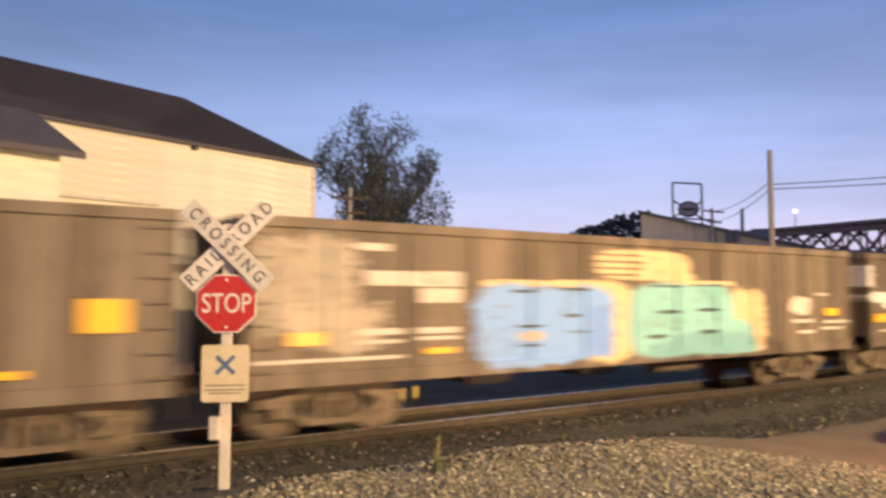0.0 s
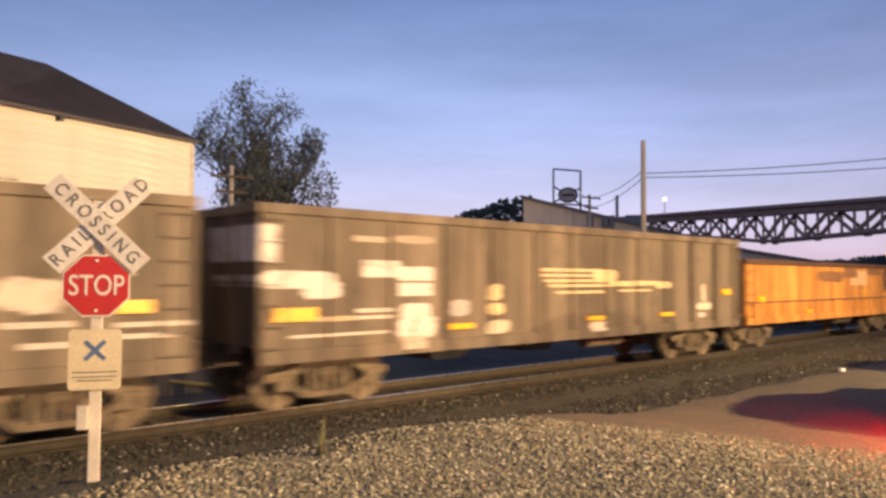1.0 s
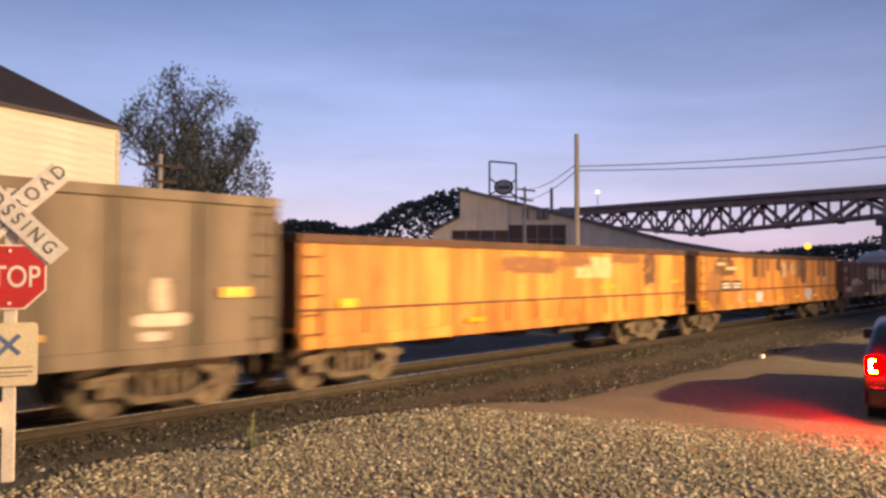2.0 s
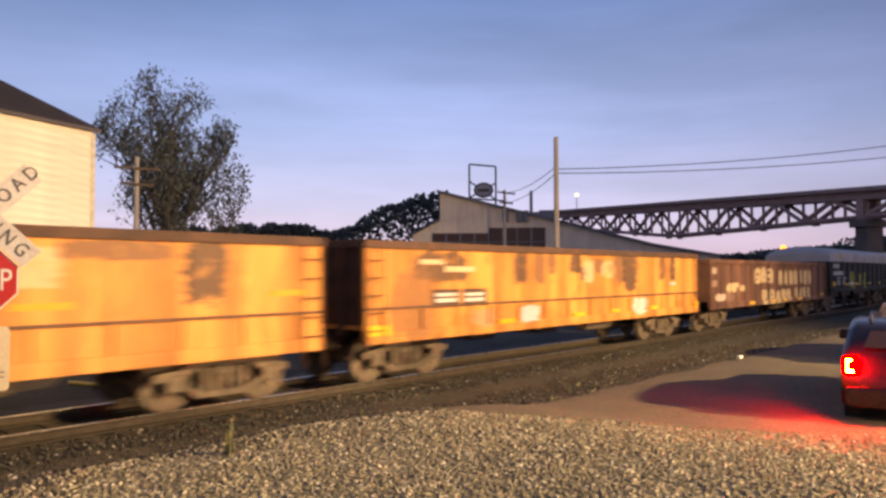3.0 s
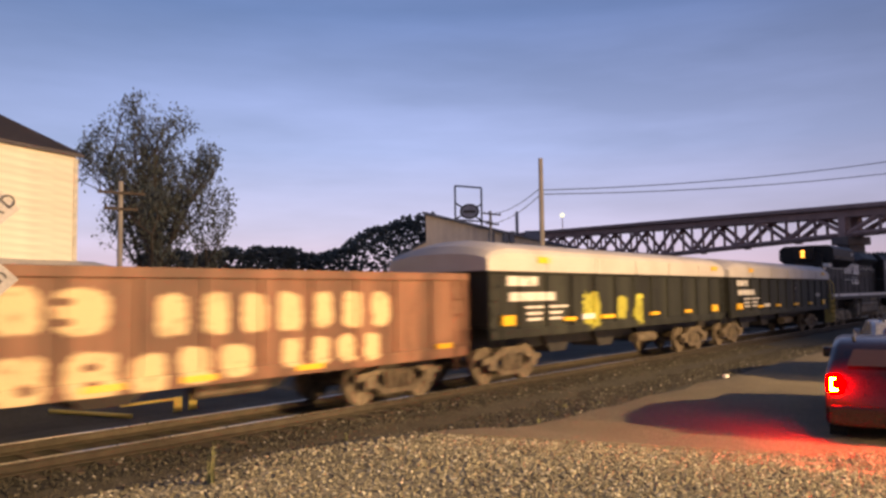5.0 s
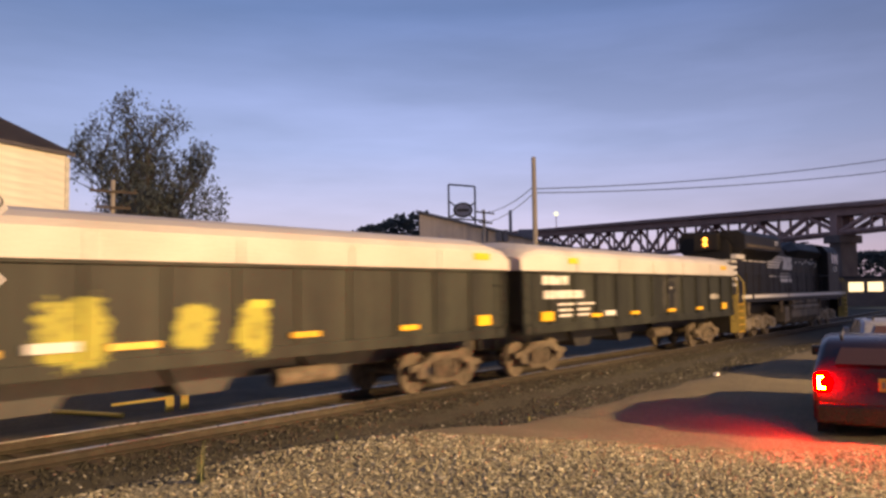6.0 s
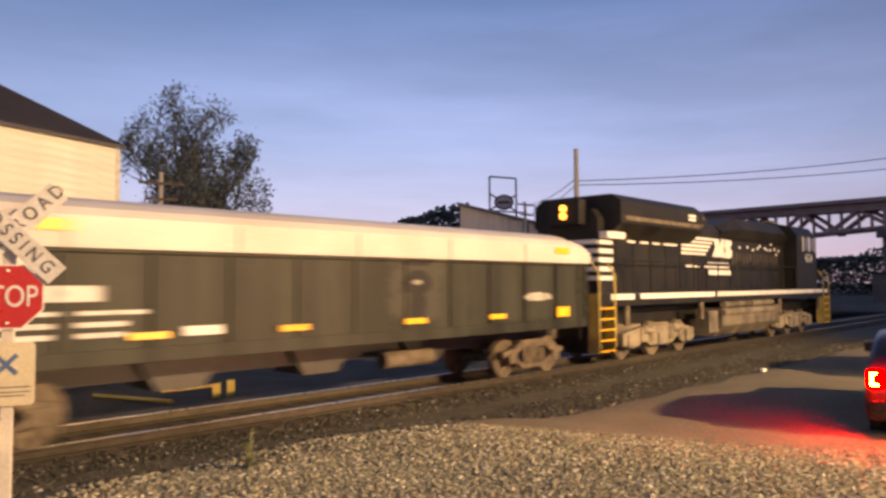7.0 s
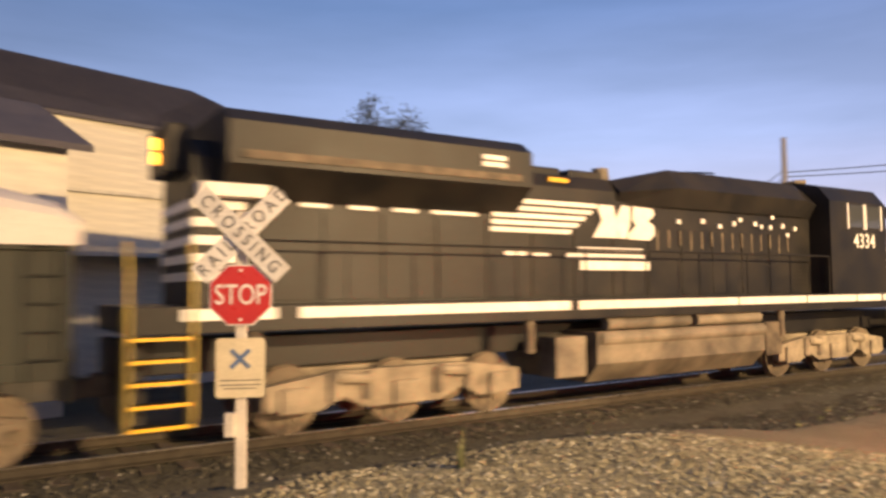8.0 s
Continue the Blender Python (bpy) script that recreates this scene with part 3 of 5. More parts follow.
def build_shed():
    """Local x along the front to the right, y away."""
    shed = thing("restaurant_building", pose(18.27, 67.7, -.74, 0, 0, -19), "tan boarded building with a long sloping metal roof", "building")
    Z = .74
    front = [(-2.6, 0), (26, 0), (26, 3.3 + Z), (20.0, 4.3 + Z), (0, 9.5 + Z), (0, 6.7 + Z), (-2.6, 5.3 + Z)]
    bm = bmesh.new()
    prism(bm, front, "y", 0, .3)
    part("wall", bm, SHEDWALL, shed, "tan vertical board wall")
    bm = bmesh.new()
    prism(bm, front, "y", 13.7, 14)
    part("wall", bm, SHEDWALL, shed)
    for b in ((25.7, 26, .3, 13.7, 0, 3.2 + Z), (-2.6, -2.3, .3, 13.7, 0, 5.2 + Z), (0, .3, .3, 13.7, 6 + Z, 9.3 + Z)):
        bm = bmesh.new()
        box(bm, *b)
        part("wall", bm, SHEDWALL, shed)
    for i in range(30):
        x = -2.4 + i * .95
        zt = 5.2 if x < 0 else (9.4 - x * .26 if x < 20 else 4.2 - (x - 20) * .165)
        bm = bmesh.new()
        box(bm, x - .04, x + .04, -.035, -.001, 0, zt + Z - .3)
        part("batten", bm, SHEDWALL, shed)
    bm = bmesh.new()
    prism(bm, [(-.3, 9.62 + Z), (20, 4.42 + Z), (26.6, 3.3 + Z), (26.6, 3.12 + Z), (20, 4.22 + Z), (-.3, 9.42 + Z)], "y", -.5, 14.4)
    part("roof", bm, SHEDROOF, shed, "blue-grey metal roof")
    bm = bmesh.new()
    prism(bm, [(.0, 6.9 + Z), (-3.0, 5.25 + Z), (-3.0, 5.1 + Z), (.0, 6.7 + Z)], "y", -.3, 14.2)
    part("side_roof", bm, SHEDROOF, shed)
    for i in range(8):
        x0 = -.75 + i * 1.34
        bm = bmesh.new()
        box(bm, x0 + .06, x0 + 1.28, -.06, -.02, 2.9 + Z, (5.5 if i < 4 else 6.0) + Z)
        win = part("window", bm, DARKGLASS, shed, "dark reddish window pane")
        bm = bmesh.new()
        for a, b in ((x0, x0 + .08), (x0 + 1.26, x0 + 1.34)):
            box(bm, a, b, -.12, -.01, 2.9 + Z, (5.5 if i < 4 else 6.0) + Z)
        box(bm, x0 + .08, x0 + 1.26, -.12, -.01, 4.6 + Z, 4.7 + Z)
        part("window_frame", bm, SHEDROOF, win)
    for x in (6.0, 7.3, 7.9):
        bm = bmesh.new()
        box(bm, x, x + .5, -.4, 0, 6.5 + Z, 7.6 + Z, .04)
        part("wall_unit", bm, SHEDROOF, shed)
    bm = bmesh.new()
    prism(bm, [(0, 2.55 + Z), (-4.2, 2.0 + Z), (-4.2, 1.85 + Z), (0, 2.4 + Z)], "y", -2.5, 3)
    part("porch_roof", bm, SHEDROOF, shed)
    # rooftop units
    for x, w, h in ((8.7, .25, 2.6), (9.6, 1.6, .9)):
        bm = bmesh.new()
        zb = 9.5 - x * .26 + Z
        box(bm, x, x + w, 3, 4.2, zb - .3, zb + h, .03)
        part("roof_unit", bm, SHEDROOF, shed)


build_shed()


def build_roof_sign():
    z0 = 7.4
    sign = thing("roof_sign", pose(21.3, 68.0, z0, 0, 0, -19), "open steel roof frame holding a small oval sign", "sign")
    w, h = 2.55, 4.85
    for name, a, b in (("frame_post", (0, 0, 0), (0, 0, h)), ("frame_post", (w, 0, 0), (w, 0, h - .25)), ("frame_beam", (0, 0, h), (w, 0, h - .25)), ("frame_beam", (-.9, 0, 1.6), (3.6, 0, 1.25)),
                       ("frame_beam", (0, 0, 1.6), (w, 0, 3.0)), ("frame_beam", (0, 0, 3.2), (w, 0, 1.4))):
        bm = bmesh.new()
        tube(bm, a, b, .09, seg=6)
        part(name, bm, BLACK, sign)
    bm = bmesh.new()
    pts = [(w / 2 + .1 + .95 * math.cos(i * math.pi / 12), 2.3 + .75 * math.sin(i * math.pi / 12)) for i in range(24)]
    prism(bm, pts, "y", -.25, -.12)
    oval = part("oval_plate", bm, BLACK, sign)
    bm = bmesh.new()
    prism(bm, [(w / 2 + .1 + (x - w / 2 - .1) * .8, 2.3 + (z - 2.3) * .78) for x, z in pts], "y", -.27, -.2501)
    part("oval_face", bm, mat("oval_face", (.28, .30, .36), (.2, .2, .26), .5, 0, 2, 9), oval, "grey oval sign face")
    bm = bmesh.new()
    box(bm, w / 2 - .5, w / 2 + .7, -.285, -.2702, 2.15, 2.42)
    part("text_bar", bm, BLACK, oval)


build_roof_sign()


def build_bridge():
    """Deck truss that crosses behind the town; local x along it."""
    p0, p1 = Vector((76.4, 163.1, 0)), Vector((87.5, 82.3, 0))
    d = (p1 - p0)
    ang = math.degrees(math.atan2(d.y, d.x))
    br = thing("truss_bridge", pose(p0.x, p0.y, 0, 0, 0, ang), "long dark steel deck truss bridge on tall piers", "bridge")
    L = d.length
    slope = -.0378

    def top(x):
        return 15.95 + slope * x

    def low(x):
        """The bottom chord, deepest beside the shed's end."""
        return 8.6 + .021 * (x - 39.5) if x > 39.5 else 8.6 + (39.5 - x) * .10

    x_lo, x_hi = -60, L + 70
    first, step = -21.1, 10.1            # a bottom joint and the panel's length
    for y in (-3.5, -.9):
        bm = bmesh.new()
        prism(bm, [(x_lo, top(x_lo)), (x_hi, top(x_hi)), (x_hi, top(x_hi) - 1.1), (x_lo, top(x_lo) - 1.1)], "y", y - .5, y + .5)
        part("girder", bm, BRIDGESTEEL, br)
        for k in range(17):
            a, b, e = first + k * step, first + (k + .5) * step, first + (k + 1) * step
            for p, q, r in (((a, y, low(a)), (b, y, top(b) - 1.0), .36), ((b, y, top(b) - 1.0), (e, y, low(e)), .30)):
                bm = bmesh.new()
                tube(bm, p, q, r, seg=6)
                part("brace", bm, BRIDGESTEEL, br)
            for x in (a, b):
                bm = bmesh.new()
                box(bm, x - .17, x + .17, y - .15, y + .15, low(x), top(x) - 1.0)
                part("strut", bm, BRIDGESTEEL, br)
            bm = bmesh.new()
            tube(bm, (a - .2, y, low(a)), (e + .2, y, low(e)), .34, seg=6)
            part("bottom_chord", bm, BRIDGESTEEL, br)
            bm = bmesh.new()
            box(bm, a - .6, a + .6, y - .2, y + .2, low(a) - .5, low(a) + .55, .05)
            part("gusset", bm, BRIDGESTEEL, br)
    bm = bmesh.new()
    prism(bm, [(x_lo, top(x_lo) + .6), (x_hi, top(x_hi) + .6), (x_hi, top(x_hi)), (x_lo, top(x_lo))], "y", -5, .6)
    part("deck", bm, BRIDGESTEEL, br, "dark road deck")
    bm = bmesh.new()
    tube(bm, (10, -4.6, top(10) + .6), (10, -4.6, 19.1), .09, seg=8)
    mast = part("lamp_mast", bm, BRIDGESTEEL, br)
    bm = bmesh.new()
    bmesh.ops.create_uvsphere(bm, u_segments=12, v_segments=8, radius=.45, matrix=Matrix.Translation((10, -4.6, 19.3)))
    part("lantern", bm, glow("pale_lantern", (.95, 1.0, .55), 1.6), mast, "pale glowing lantern")
    for x in (L - 2, L + 60):
        for y in (-3.5, -.9):
            bm = bmesh.new()
            box(bm, x - .55, x + .55, y - .56, y + .56, low(x) - .36, top(x) - 1.0)
            part("tower_post", bm, BRIDGESTEEL, br)
        bm = bmesh.new()
        box(bm, x - .9, x + .9, -3.9, -.5, -1, low(x) - .4, .1)
        box(bm, x - 1.3, x + 1.3, -4.6, .2, low(x) - 1.5, low(x) - .36, .1)
        part("pier", bm, CONCRETE, br, "dark concrete pier")


build_bridge()


WOODS = mat("wooded_hill", (.07, .085, .08), (.11, .125, .105), .9, 0, .08, 1.2, .8, .4, spread=0)


def woods(name, x0, y0, x1, y1, heights, seed, label, thick=14):
    """A belt of far trees: many leaf clumps on a line, with an uneven top."""
    rng = random.Random(seed)
    vs, fs = [], []
    tri = ((0, 2, 4), (2, 1, 4), (1, 3, 4), (3, 0, 4), (2, 0, 5), (1, 2, 5), (3, 1, 5), (0, 3, 5))
    length = math.hypot(x1 - x0, y1 - y0)
    for _ in range(int(length * 170)):
        f = rng.random()
        k = f * (len(heights) - 1)
        i = min(int(k), len(heights) - 2)
        h = heights[i] + (heights[i + 1] - heights[i]) * (k - i)
        h *= .86 + .14 * noise.noise((f * length * .16, seed, 0)) + .1 * noise.noise((f * length * .5, seed, 2))
        z = h * (1 - rng.random() ** 2 * .98) - .8
        x, y = x0 + (x1 - x0) * f + rng.uniform(-1, 1), y0 + (y1 - y0) * f + rng.uniform(0, thick)
        r = rng.uniform(.16, .55)
        n0 = len(vs)
        for b in ((1, 0, 0), (-1, 0, 0), (0, 1, 0), (0, -1, 0), (0, 0, 1), (0, 0, -1)):
            s = r * rng.uniform(.5, 1.3)
            vs.append((x + b[0] * s, y + b[1] * s, z + b[2] * s * .8))
        fs += [(a + n0, b + n0, c + n0) for a, b, c in tri]
    me = bpy.data.meshes.new(name)
    me.from_pydata(vs, [], fs)
    me.materials.append(WOODS)
    return tagged(new(name, me), label, "woods", kind="stuff")


woods("woods", -14, 128, 12, 128, [11, 12, 12.5, 12], 3, "low dark wood beyond the track")
woods("woods", 10, 130, 36, 124, [11, 11.5, 15, 18, 19], 4, "dark wooded rise behind the town")
woods("woods", 36, 124, 66, 160, [17, 10, 6, 5, 4], 6, "dark wood falling away behind the building")
woods("woods", 66, 175, 150, 110, [4, 4.5, 6, 8, 11, 12], 7, "dark wooded bank beyond the bridge")


# ---------------------------------------------------------------- train
def bogie_parts(car, x, wheels, me):
    bog = part("bogie", me["frame"], None, car, "", pose(x, 0, 0))
    for w in wheels:
        ws = part("wheelset", me["wheelset"], None, bog, "", pose(w, 0, .46))
        WHEELS.append(ws)
    return bog


WHEELS = []


def running_gear():
    me = {}
    bm = bmesh.new()
    for y in (-1.0, 1.0):
        prism(bm, [(-1.25, .50), (-1.25, .63), (-.78, .70), (-.5, .88), (.5, .88), (.78, .70), (1.25, .63), (1.25, .50), (.72, .55), (.45, .71), (-.45, .71), (-.72, .55)], "y", y - .07, y + .07)
        prism(bm, [(-.80, .52), (-.42, .29), (.42, .29), (.80, .52), (.80, .40), (.48, .19), (-.48, .19), (-.80, .40)], "y", y - .06, y + .06)
        for x in (-.38, .38):
            box(bm, x - .05, x + .05, y - .06, y + .06, .27, .74)
        for x in (-.89, .89):
            box(bm, x - .16, x + .16, y - .12, y + .12, .34, .60, .03)
        for k in (-.2, 0, .2):
            tube(bm, (k, y * 1.02, .28), (k, y * 1.02, .66), .075, seg=8)
    box(bm, -.22, .22, -1.05, 1.05, .55, .82, .03)
    me["frame"] = mesh_of("bogie", bm, GRIMY)
    for key, r in (("wheelset", .46), ("wheelset6", .52)):
        bm = bmesh.new()
        tube(bm, (0, -1.1, 0), (0, 1.1, 0), .085, seg=12)
        for k in (-1, 1):
            tube(bm, (0, k * .69, 0), (0, k * .715, 0), r + .025, seg=28)
            tube(bm, (0, k * .715, 0), (0, k * .82, 0), r, seg=28)
            tube(bm, (0, k * .82, 0), (0, k * .86, 0), r * .42, seg=16)
            for a in range(6):
                c, s = math.cos(a * math.pi / 3), math.sin(a * math.pi / 3)
                tube(bm, (c * r * .62, k * .82, s * r * .62), (c * r * .62, k * .835, s * r * .62), .05, seg=8)
        me[key] = mesh_of(key, bm, GRIMY)
    bm = bmesh.new()
    for y in (-1.05, 1.05):
        side = [(-2.35, .42), (-2.35, .78), (-1.2, .95), (1.2, .95), (2.35, .78), (2.35, .42), (1.5, .36), (1.1, .55), (.7, .36), (-.7, .36), (-1.1, .55), (-1.5, .36)]
        prism(bm, side, "y", y - .09, y + .09)
        for x in (-1.9, 0, 1.9):
            box(bm, x - .22, x + .22, y - .16, y + .16, .36, .74, .04)
        for x in (-1.25, -.65, .65, 1.25):
            tube(bm, (x, y * 1.08, .5), (x, y * 1.08, .92), .11, seg=10)
        for x in (-.95, .95):
            tube(bm, (x - .3, y * 1.14, .86), (x + .3, y * 1.14, .80), .09, seg=8)
    box(bm, -2.0, 2.0, -.6, .6, .6, .98, .03)
    me["frame6"] = mesh_of("bogie", bm, mat("dusty_six_wheel_frame", (.17, .14, .10), (.36, .30, .215), .85, 0, 2.5, 30, .3))
    return me


GEAR = running_gear()
RUSTY_BELT = mat("dark_belt", (.14, .07, .04), (.09, .05, .03), .8, 0, 3, 30, .3)


def gondola(name, label, paint, top, sill, ribs, reflectors, rib_deep=.045, cover=None, seam=None, group="freight cars of the train", board=None, span=(-7.68, 7.68), trim=None):
    """A freight car; local x along the track, z from the rail top, the near side at y = -1.6."""
    car = thing(name, on_track(0, MID_Q, RAIL_Z), label, "freight car", group)
    h, mid, w = (span[1] - span[0]) / 2, (span[1] + span[0]) / 2, 1.53
    bm = bmesh.new()
    u, f0, f1, t1 = w - .05, sill + .22, sill + .30, top - .02
    prism(bm, [(-w, sill), (-u, sill), (-u, f0), (u, f0), (u, sill), (w, sill), (w, t1), (u, t1), (u, f1), (-u, f1), (-u, t1), (-w, t1)], "x", -h, h)
    body = part("body", bm, paint, car)
    for x in (-h, h - .06):
        bm = bmesh.new()
        box(bm, x + .002, x + .058, -u + .003, u - .003, f1 + .003, t1)
        part("end_wall", bm, trim or paint, body)
    bm = bmesh.new()
    box(bm, -h - .2, h + .2, -.35, .35, .74, f0 - .003)
    part("centre_sill", bm, BLACK, car)
    bm = bmesh.new()
    for y in (-1, 1):
        a, b = sorted((y * (w - .08), y * (w + .07)))
        box(bm, -h - .04, h + .04, a, b, top - .16, top, .012)
    for x in (-h, h):
        box(bm, x - .07, x + .07, -w + .08, w - .08, top - .16, top, .012)
    part("top_chord", bm, trim or paint, body)
    bm = bmesh.new()
    for y in (-1, 1):
        a, b = sorted((y * (w - .04), y * (w + .06)))
        box(bm, -h, h, a, b, sill - .06, sill + .16, .01)
    part("side_sill", bm, paint, body)
    if seam:
        bm = bmesh.new()
        box(bm, -h, h, -w - .045, -w, seam - .025, seam + .025, .008)
        box(bm, -h, h, w, w + .045, seam - .025, seam + .025, .008)
        part("side_belt", bm, RUSTY_BELT, body, "dark grimy belt rail")
        for i in range(14):
            x = -h + .5 + (2 * h - 1.0) * i / 13
            bm = bmesh.new()
            box(bm, x - .05, x + .05, -w - .05, -w, sill + .16, seam - .025)
            part("sill_post", bm, paint, body)
    for i in range(ribs):
        x = -h + .06 + (2 * h - .12) * i / (ribs - 1)
        for y in (-1, 1):
            bm = bmesh.new()
            a, b = sorted((y * w, y * (w + rib_deep)))
            box(bm, x - .055, x + .055, a, b, sill + .16, top - .16)
            part("side_rib", bm, paint, body)
    # ends: ladders, end posts, couplers
    for k in (-1, 1):
        for y in (-1, 1):
            bm = bmesh.new()
            for j in range(7):
                z = sill + .2 + j * .34
                if z < top - .1:
                    tube(bm, (k * (h - .45), y * (w + .10), z), (k * (h - .02), y * (w + .10), z), .012, seg=6)
            for dx in (.45, .02):
                tube(bm, (k * (h - dx), y * (w + .10), sill - .35), (k * (h - dx), y * (w + .10), min(top - .15, sill + 2.3)), .014, seg=6)
            part("ladder", bm, trim or paint, car)
        bm = bmesh.new()
        box(bm, *sorted((k * h, k * (h + .30))), -.16, .16, .70, 1.02, .02)
        box(bm, *sorted((k * (h + .28), k * (h + .46))), -.13, .13, .72, .98, .03)
        part("coupler", bm, GRIMY, car)
        for y in (-.9, 0, .9):
            bm = bmesh.new()
            box(bm, *sorted((k * h, k * (h + .10))), y - .06, y + .06, sill + .1, top - .16)
            part("end_post", bm, trim or paint, body)
    # hopper bottoms and brake rigging between the bogies
    for x in (-2.9, 0, 2.9):
        bm = bmesh.new()
        prism(bm, [(x - 1.0, sill + .2), (x + 1.0, sill + .2), (x + .4, .55), (x - .4, .55)], "y", -.5, .5)
        part("hopper_chute", bm, BLACK, car)
    bm = bmesh.new()
    tube(bm, (1.2, -.9, .72), (2.6, -.9, .72), .17, seg=12)
    part("brake_rigging", bm, GRIMY, car)
    for x, z, rw, rh in reflectors:
        bm = bmesh.new()
        x -= mid
        box(bm, x - rw, x + rw, -w - max(rib_deep, .062) - .012, -w - .002, z - rh, z + rh)
        part("reflector", bm, YELLOW, car, "yellow reflective patch")
    if board:
        bm = bmesh.new()
        box(bm, board[0] - mid - board[2], board[0] - mid + board[2], -w - max(rib_deep, .062) - .012, -w - .002, board[1] - board[3], board[1] + board[3])
        part("data_panel", bm, WHITE, car, "white stencil panel")
    if cover:
        bm = bmesh.new()
        n = 10
        prof = [(-w - .10, top - .10), (-w - .10, top + .34)] + [(-(w + .10) * math.cos(math.pi * i / n), top + .34 + .38 * math.sin(math.pi * i / n)) for i in range(1, n)] + [(w + .10, top + .34), (w + .10, top - .10)]
        rings = []
        for x, f in ((-h - .12, .55), (-h + .12, .80), (-h + .75, 1.0), (h - .75, 1.0), (h - .12, .80), (h + .12, .55)):
            rings.append([bm.verts.new((x, y, top - .1 + (z - top + .1) * f)) for y, z in prof])
        for r0, r1 in zip(rings, rings[1:]):
            for i in range(len(prof) - 1):
                bm.faces.new((r0[i], r0[i + 1], r1[i + 1], r1[i]))
        bm.faces.new(rings[0][::-1])
        bm.faces.new(rings[-1])
        lid = part("cover", bm, cover, car, "white rigid fibreglass cover")
        for x in (-5.1, -2.5, 0, 2.5, 5.1):
            for y in (-1, 1):
                bm = bmesh.new()
                box(bm, x - .04, x + .04, *sorted((y * (w + .10), y * (w + .13))), top - .1, top + .30)
                part("cover_rib", bm, cover, lid)
        for x in (-5.3, 6.6):
            bm = bmesh.new()
            box(bm, x - .3, x + .3, -w - .125, -w - .10, top + .12, top + .28)
            part("cover_handle", bm, YELLOW, lid)
    for o in car.children_recursive:      # the body lies off the marks' origin
        o.data.transform(Matrix.Translation((mid, 0, 0)))
    for x in (span[0] + 1.65, span[1] - 1.65):
        bogie_parts(car, x, (-.89, .89), {"frame": GEAR["frame"], "wheelset": GEAR["wheelset"]})
    return car


W1, W2, BLUE, GREEN, CREAM, SPRAY = (.54, .50, .44), (.62, .60, .57), (.20, .38, .74), (.23, .50, .50), (.62, .48, .28), (.52, .50, .07)
DUSTY, DUSTY2 = (.160, .128, .094), (.108, .086, .064)
SLATE = (.06, .085, .09)


def strokes(x0, x1, n, z, h, c, kind="r", rag=.1):
    """n bars of one height between x0 and x1."""
    w = (x1 - x0) / n
    return [(x0 + w * (i + .5), z, w * .33, h, c, kind, rag) for i in range(n)]


